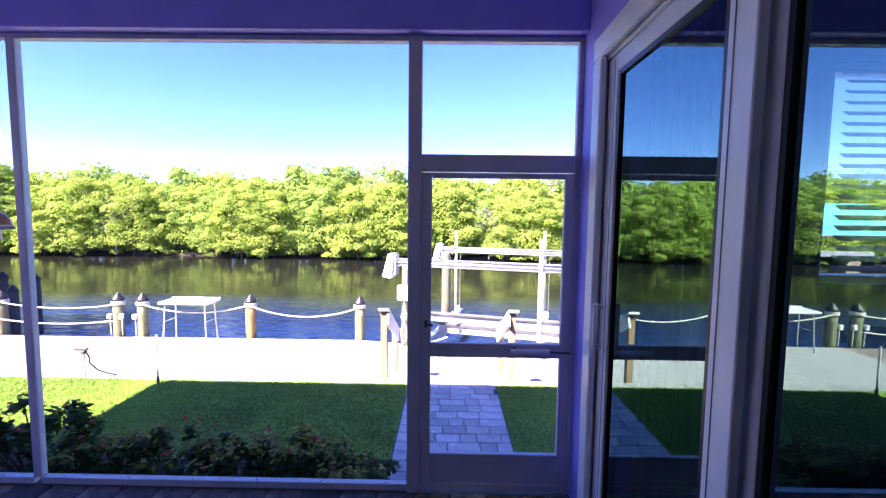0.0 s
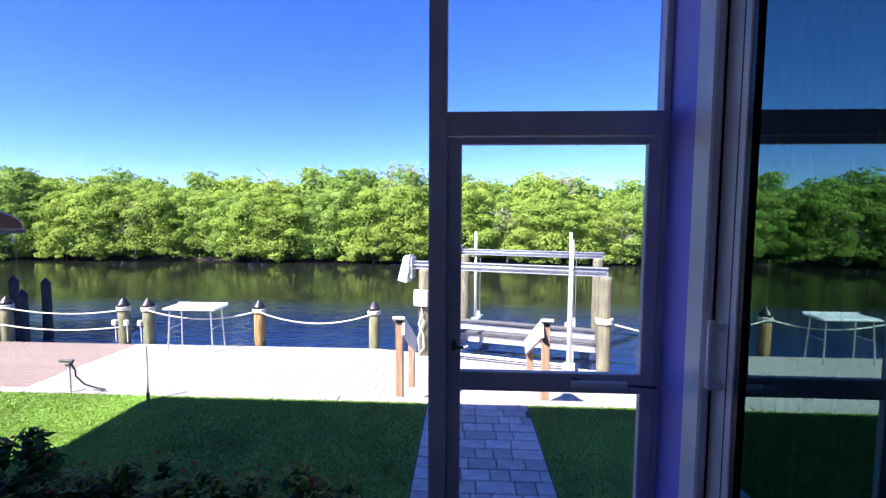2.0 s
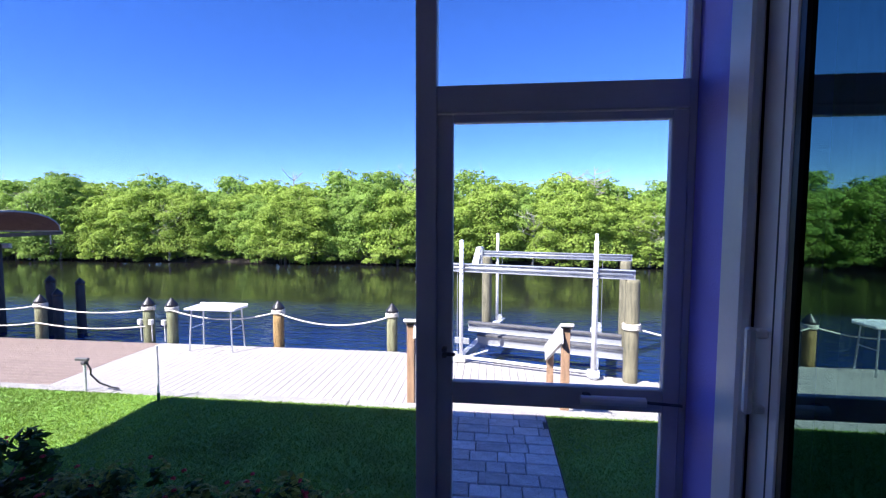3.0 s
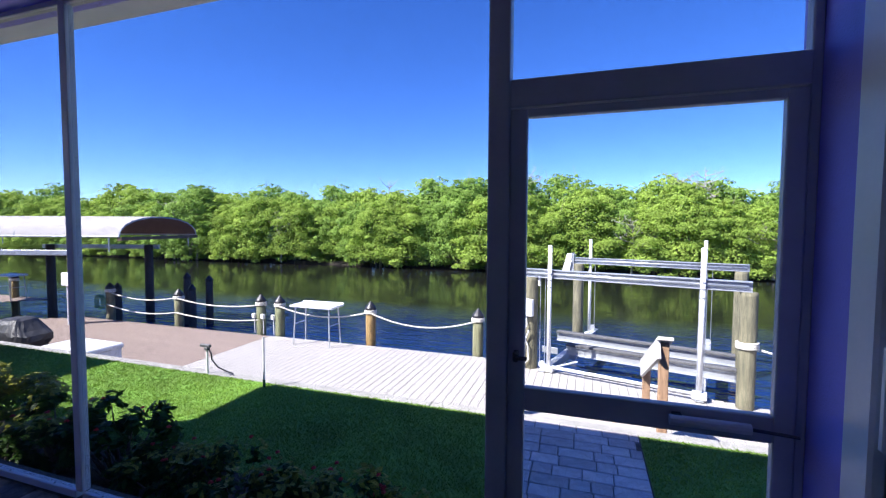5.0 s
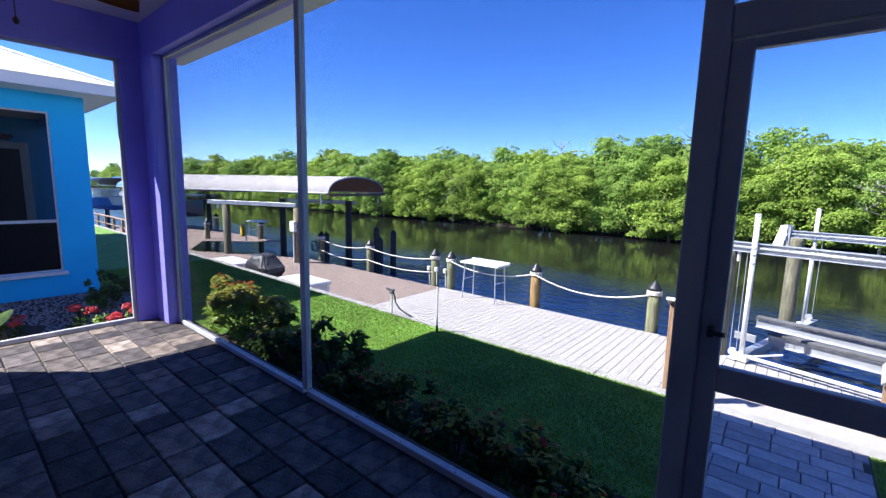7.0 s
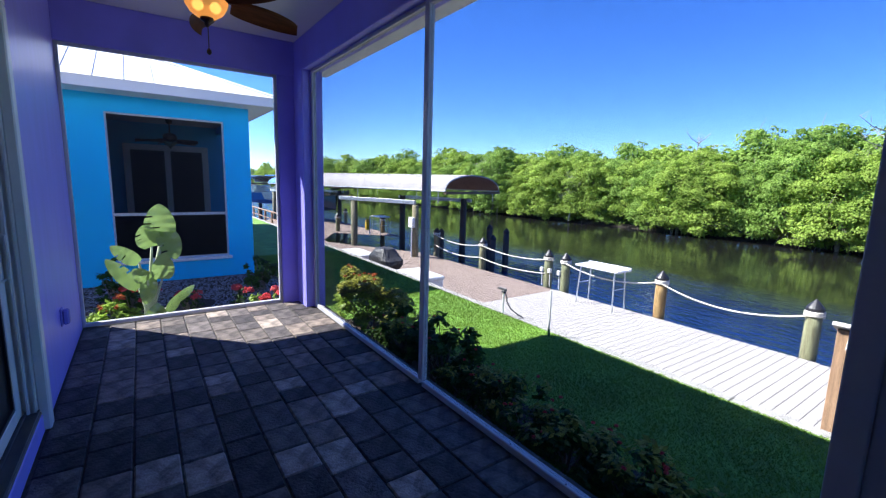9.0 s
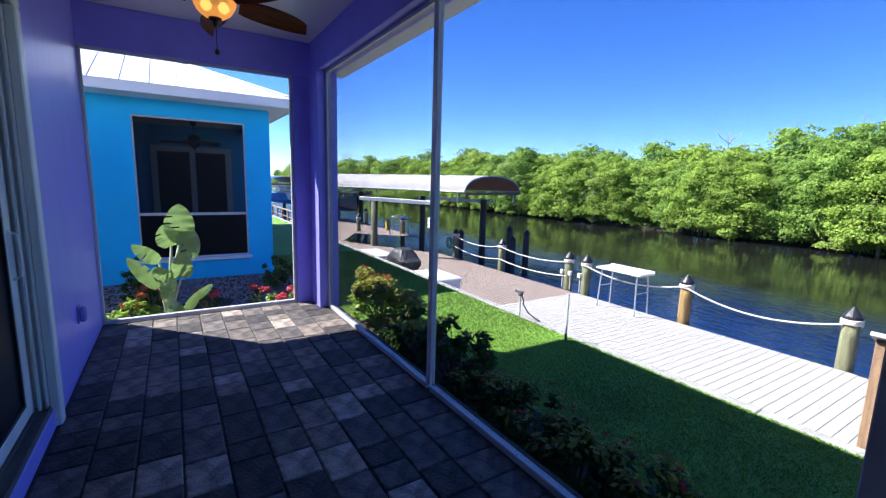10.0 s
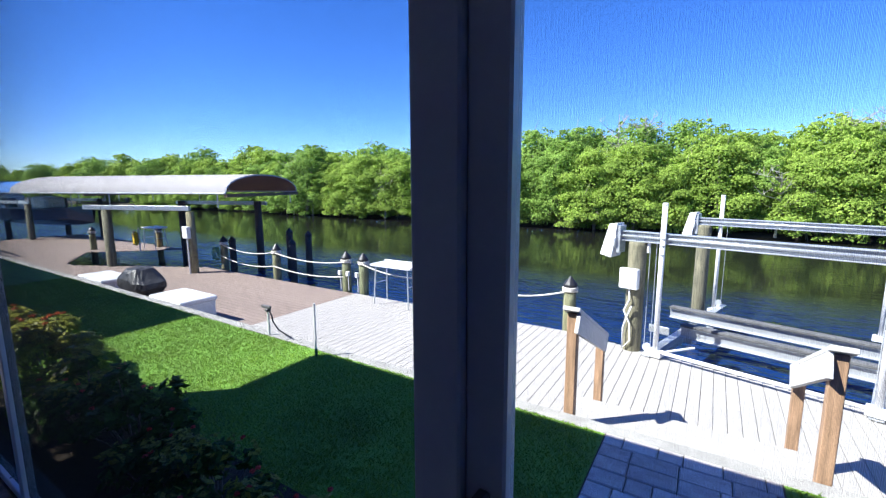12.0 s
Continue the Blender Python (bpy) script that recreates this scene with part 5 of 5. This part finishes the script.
def dead_tree(x, y, z, h, seed):
    t = thing("dead_tree", "bare pale grey dead tree among the mangroves", "tree", "dead trees on the far bank", at=(x, y, z))
    rnd = random.Random(seed)
    s = Shape()
    s.tube([(0, 0, 0), (0.1, 0, h * 0.5), (0.0, 0.1, h)], [0.09, 0.06, 0.015], 6)
    for i in range(26):
        a, z0 = rnd.uniform(0, 6.28), h * rnd.uniform(0.35, 0.92)
        ln = rnd.uniform(0.6, 1.7)
        e = Vector((ln * math.cos(a), ln * math.sin(a), z0 + rnd.uniform(0.2, 1.0)))
        s.tube([(0.05, 0.03, z0), (e.x * 0.5, e.y * 0.5, z0 + (e.z - z0) * 0.35), e], [0.04, 0.026, 0.008], 5)
        for k in range(4):
            b = Vector((0.05, 0.03, z0)).lerp(e, rnd.uniform(0.4, 1.0))
            s.tube([b, b + Vector((rnd.uniform(-0.5, 0.5), rnd.uniform(-0.5, 0.5), rnd.uniform(0.1, 0.5)))], [0.014, 0.005], 4)
    part("limb", s, M_DEADWOOD, t)


for i, (xx, dy, hh) in enumerate(((-39.5, -0.6, 6.0), (-37.5, 0.0, 5.2), (-6.0, 3.0, 8.6), (-4.2, 3.4, 8.4), (7.5, 3.0, 8.0), (9.5, 3.0, 8.3), (12.8, -1.4, 3.6), (15.0, -1.2, 4.4), (17.5, -0.8, 3.4), (4.0, -1.0, 4.0), (-17.5, 3.2, 8.0), (-27.0, -0.8, 4.6))):
    dead_tree(xx, bank_y(xx) + dy, WATER + 0.1, hh, 300 + i)
# low growth between the stilt roots
bl_ = [((xx, bank_y(xx) + 1.9 + 0.6 * math.sin(xx * 1.7), WATER + 0.55 + 0.2 * math.sin(xx * 2.3)), (1.2, 0.7, 0.75)) for xx in np.arange(-80, 60, 1.1)]
v, f = leaf_cloud(bl_, 22000, 0.26, 78)
tagged(new("undergrowth", cloud_mesh("undergrowth", v, f, M_MANGROVE2)), "low mangrove shoots along the water's edge", "undergrowth", "", "stuff")
# darker growth behind, closing the wood
bl_ = [((xx, 46 + 2 * math.sin(xx), 2.4 + 0.7 * math.sin(xx * 0.31) + 0.5 * math.sin(xx * 0.9)), (3.2, 2.2, 2.6)) for xx in np.arange(-120, 75, 2.6)]
v, f = leaf_cloud(bl_, 26000, 0.6, 77)
tagged(new("far_wood", cloud_mesh("far_wood", v, f, M_MANGROVE2)), "dense green mangrove wood behind the bank", "woods", "", "stuff")


def shrub(at, w, d, h, seed, leaf, flower=None, flowers=0, leaves=900, size=0.06, label="low green flowering shrub", group="", young=0.0, bloom=0.05):
    s = thing("shrub", label, "shrub", group, at=at)
    rnd = random.Random(seed)
    blobs, st = [], Shape()
    for i in range(30):
        a, q = rnd.uniform(0, 6.28), math.sqrt(rnd.random())
        c = (w * 0.46 * q * math.cos(a), d * 0.46 * q * math.sin(a), h * rnd.uniform(0.25, 0.95) * (1.1 - 0.45 * q))
        k = rnd.uniform(0.6, 1.15)
        blobs.append((c, (w * 0.13 * k, d * 0.13 * k, h * 0.15 * k)))
        st.tube([(c[0] * 0.25, c[1] * 0.25, 0), (c[0] * 0.6, c[1] * 0.6, c[2] * 0.6), c], [0.010, 0.008, 0.004], 5)
    part("stem", st, M_BARK, s)
    v, f = leaf_cloud(blobs, leaves, size, seed, flat=0.9, shell=0.35)
    part("foliage", cloud_mesh("foliage", v, f, leaf), None, s)
    # new growth over the upper half, with sun on the crown painted in
    if young:
        v, f = leaf_cloud([((c[0], c[1], c[2] + h * 0.12), (r[0] * 1.05, r[1] * 1.05, r[2])) for c, r in blobs if c[2] > h * 0.5], int(leaves * young), size, seed + 1, flat=1.2, shell=0.6)
        part("young_foliage", cloud_mesh("young_foliage", v, f, M_YOUNG), None, s, "yellow-green young leaves, brightened like a sunlit top")
    for i in range(flowers):
        c, r = rnd.choice([q for q in blobs if q[0][2] > h * 0.45])
        o = (c[0] + rnd.uniform(-1, 1) * r[0], c[1] + rnd.uniform(-1, 1) * r[1], c[2] + r[2] * rnd.uniform(0.9, 1.3) + (h * 0.13 if young else 0.01))
        v, f = leaf_cloud([(o, (bloom, bloom, bloom * 0.7))], 60, bloom * 0.75, seed * 50 + i, ratio=0.8)
        part("flower", cloud_mesh("flower", v, f, flower), None, s)
    return s


# hedge row along the screens
G = "shrubs along the lanai front"
shrub((-4.80, 3.92, LAWN), 1.5, 0.9, 0.82, 41, M_IXLIT, M_ORANGE, 16, 2000, 0.085, "ixora shrub with sun-brightened yellow-green new growth and orange flowers", G, 0.7, 0.024)
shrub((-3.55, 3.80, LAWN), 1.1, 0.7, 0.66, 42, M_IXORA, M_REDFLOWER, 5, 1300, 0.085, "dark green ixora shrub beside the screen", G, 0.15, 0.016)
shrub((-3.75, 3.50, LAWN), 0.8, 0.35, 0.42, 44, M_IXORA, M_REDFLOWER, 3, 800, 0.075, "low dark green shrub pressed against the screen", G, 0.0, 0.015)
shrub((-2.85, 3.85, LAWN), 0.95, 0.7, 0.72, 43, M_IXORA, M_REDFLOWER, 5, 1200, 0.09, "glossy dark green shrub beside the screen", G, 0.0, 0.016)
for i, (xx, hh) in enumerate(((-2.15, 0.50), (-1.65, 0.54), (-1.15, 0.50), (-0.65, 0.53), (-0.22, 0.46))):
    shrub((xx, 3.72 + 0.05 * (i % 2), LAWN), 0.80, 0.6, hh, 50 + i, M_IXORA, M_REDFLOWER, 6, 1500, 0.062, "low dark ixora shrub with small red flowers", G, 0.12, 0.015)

setting("planting_bed", Shape().box(-5.3, 0.08, 3.25, 4.25, LAWN - 0.01, LAWN + 0.012, 0.01), M_MULCH, "dark mulch bed along the lanai")


def traveller_palm(at, up):
    """Broad leaves in one fan; each has neck and tip (y, z above the foot's bend), half width and forward lean."""
    b = thing("traveller_palm", "young traveller palm with broad pale green leaves", "plant", at=at)
    leaves = ((0.17, 1.18, 0.18, 1.66, 0.178, 0.1), (0.22, 1.32, 0.33, 0.93, 0.135, 0.16), (0.07, 1.1, -0.01, 1.39, 0.14, 0.14),
              (-0.08, 0.9, -0.36, 1.14, 0.092, 0.12), (-0.1, 0.55, -0.42, 0.97, 0.097, 0.06), (0.16, 0.67, 0.19, 1.04, 0.13, 0.26),
              (-0.0, 0.67, -0.15, 0.85, 0.097, 0.22), (0.12, 0.32, -0.08, 0.12, 0.076, 0.24), (0.06, 0.02, 0.15, 0.3, 0.076, 0.2),
              (0.03, 0.7, -0.04, 0.35, 0.097, 0.12), (0.2, 0.19, 0.36, 0.44, 0.065, 0.05), (0.27, 0.3, 0.54, 0.49, 0.059, -0.12))
    for i, (ny, nz, ty, tz, hw, lean) in enumerate(leaves):
        neck, tip = Vector((lean * 0.45, ny, nz + up)), Vector((lean, ty, tz + up))
        foot = Vector((0.01 * (i % 3), 0.12 * ny + 0.015 * (i % 4 - 1.5), 0))
        mid = Vector((0.02, ny * 0.35, max(0.05, (nz + up) * 0.55)))
        part("stalk", Shape().tube([foot, mid, neck], [0.045, 0.028, 0.012], 8), M_STEM, b, "", True)
        axis = tip - neck
        ln = axis.length
        side = Vector((0, axis.z, -axis.y)).normalized()
        out = axis.cross(side).normalized()
        if out.x < 0:
            out = -out
        lf, n = Shape(), 26
        for k in range(n + 1):
            u = k / n
            w = max(0.004, hw * math.sin(math.pi * min(1.0, 0.07 + 0.93 * u) ** 0.85) ** 0.55)
            c = neck + axis * u + out * (0.16 * ln * u * (1 - u) * 1.5)
            rib = 0.05 if k % 2 else -0.05
            e = 0.30 + 0.10 * math.sin(k * 0.8 + i) + rib
            g_ = 0.16 + 0.10 * math.sin(k * 1.1 + 2 * i) + rib
            for q, l_ in ((-1, e), (-0.5, e * 0.4), (0, 0), (0.5, g_ * 0.4), (1, g_)):
                lf.v.append(c + side * (w * q) + out * (w * l_))
        for k in range(n):
            for j in range(4):
                if not ((j == (0, 3, 0)[i % 3] and k in (12, 17) and i < 5) or (j in (0, 1) and k == 9 + i and i in (0, 3))):
                    lf.f.append((k * 5 + j, k * 5 + j + 1, k * 5 + j + 6, k * 5 + j + 5))
        part("leaf", lf, M_BANANA, b, "", True)
    return b


traveller_palm((-6.15, 1.34, LAWN), 0.06)
setting("gravel_bed", Shape().box(-9.28, -5.16, -3, 3.6, LAWN - 0.01, LAWN + 0.02, 0.01), M_MULCH, "dark soil under gravel between the houses")
rng = np.random.default_rng(21)
gv = Shape()
stone = [(1, 0, 0), (0, 1, 0), (-1, 0, 0), (0, -1, 0), (0, 0, 0.7), (0, 0, -0.5)]
sfc = [(0, 1, 4), (1, 2, 4), (2, 3, 4), (3, 0, 4), (1, 0, 5), (2, 1, 5), (3, 2, 5), (0, 3, 5)]
for i in range(9000):
    px, py = rng.uniform(-9.2, -5.3), rng.uniform(-0.4, 3.5)
    if (px + 7.2) ** 2 + (py - 1.9) ** 2 < 0.12:
        continue
    r, a = rng.uniform(0.011, 0.024), rng.uniform(0, 6.28)
    ca, sa = math.cos(a), math.sin(a)
    gv.add([(px + r * (q[0] * ca - q[1] * sa), py + r * (q[0] * sa + q[1] * ca), LAWN + 0.025 + r * q[2]) for q in stone], sfc)
tagged(part("gravel", gv, M_GRAVEL), "grey gravel spread between the houses", "gravel", "", "stuff")
G2 = "flower bed between the houses"
shrub((-6.35, 0.95, LAWN), 0.75, 0.55, 0.52, 61, M_IXLIT, M_ORANGE, 5, 520, 0.085, "yellow-green shrub with orange and red flowers", G2)
shrub((-6.85, 1.12, LAWN), 0.7, 0.6, 0.48, 62, M_IXORA, M_REDFLOWER, 5, 700, 0.07, "dark green shrub with red flowers in gravel", G2, 0.0, 0.065)
shrub((-6.62, 1.84, LAWN), 0.4, 0.35, 0.46, 68, M_IXORA, M_REDFLOWER, 4, 260, 0.06, "small shrub with bright red flowers", G2, 0.0, 0.065)
shrub((-6.42, 2.47, LAWN), 0.35, 0.3, 0.42, 63, M_IXORA, M_REDFLOWER, 3, 260, 0.06, "small shrub with bright red flowers", G2, 0.0, 0.075)
shrub((-6.15, 2.72, LAWN), 0.42, 0.3, 0.38, 64, M_IXLIT, M_REDFLOWER, 4, 320, 0.06, "small shrub with bright red flowers", G2, 0.0, 0.065)
shrub((-6.05, 2.95, LAWN), 0.35, 0.3, 0.42, 69, M_IXLIT, M_REDFLOWER, 4, 300, 0.06, "small shrub with bright red flowers", G2, 0.0, 0.065)
shrub((-5.65, 3.05, LAWN), 0.3, 0.3, 0.34, 65, M_YOUNG, M_ORANGE, 3, 220, 0.05, "small shrub with orange flowers", G2)
shrub((-7.75, 3.08, LAWN), 0.75, 0.6, 0.66, 66, M_IXORA, None, 0, 900, 0.085, "dark green shrub at the corner of the house", G2)
shrub((-7.7, 0.92, LAWN), 0.7, 0.5, 0.72, 67, M_IXORA, None, 0, 420, 0.10, "sparse green shrub against the turquoise wall", G2)

# grass blades
rng = np.random.default_rng(31)
N_ = 150000
gx, gy = rng.uniform(-11.5, 4.2, N_), rng.uniform(3.35, EDGE + 0.10, N_)
keep = ~((gx > 0.06) & (gx < 1.27)) & ~((gx > -5.3) & (gx < 0.1) & (gy < 4.2))
gx, gy = gx[keep], gy[keep]
n = len(gx)
h = rng.uniform(0.018, 0.032, n)
a = rng.uniform(0, 6.28, n)
w = 0.006
lx, ly = rng.normal(0, 0.02, n), rng.normal(0, 0.02, n)
z0 = np.full(n, LAWN - 0.003)
v = np.stack([np.stack([gx - w * np.cos(a), gy - w * np.sin(a), z0], 1), np.stack([gx + w * np.cos(a), gy + w * np.sin(a), z0], 1), np.stack([gx + lx, gy + ly, z0 + h], 1)], 1).reshape(-1, 3)
tagged(new("grass", cloud_mesh("grass", v, np.arange(n * 3).reshape(-1, 3), M_GRASS)), "short green grass blades of the lawn", "grass", "", "stuff")

# ---- pavers, last ----
fl = bpy.data.objects["floor"]
slab_pieces(fl, "paver", END + 0.0, RIGHT - 0.005, HOUSE + 0.012, 2.76, 0.0, 0.235, (0.20, 0.25, 0.30, 0.36), M_PAVER, seed=6)
slab_pieces(fl, "paver", END + 0.0, RIGHT - 0.005, 2.763, FRONT - 0.022, 0.0, 0.29, (0.235,), M_PAVER, seed=7)
wk = setting("walkway", Shape().box(0.08, 1.26, FRONT + 0.12, EDGE + 0.098, LAWN - 0.05, LAWN + 0.004), M_SAND, "paver path from the screen door to the seawall")
slab_pieces(wk, "paver", 0.09, 1.25, FRONT + 0.13, EDGE + 0.095, LAWN + 0.02, 0.168, (0.17, 0.25, 0.25, 0.32), M_WALKPAVER, seed=9)
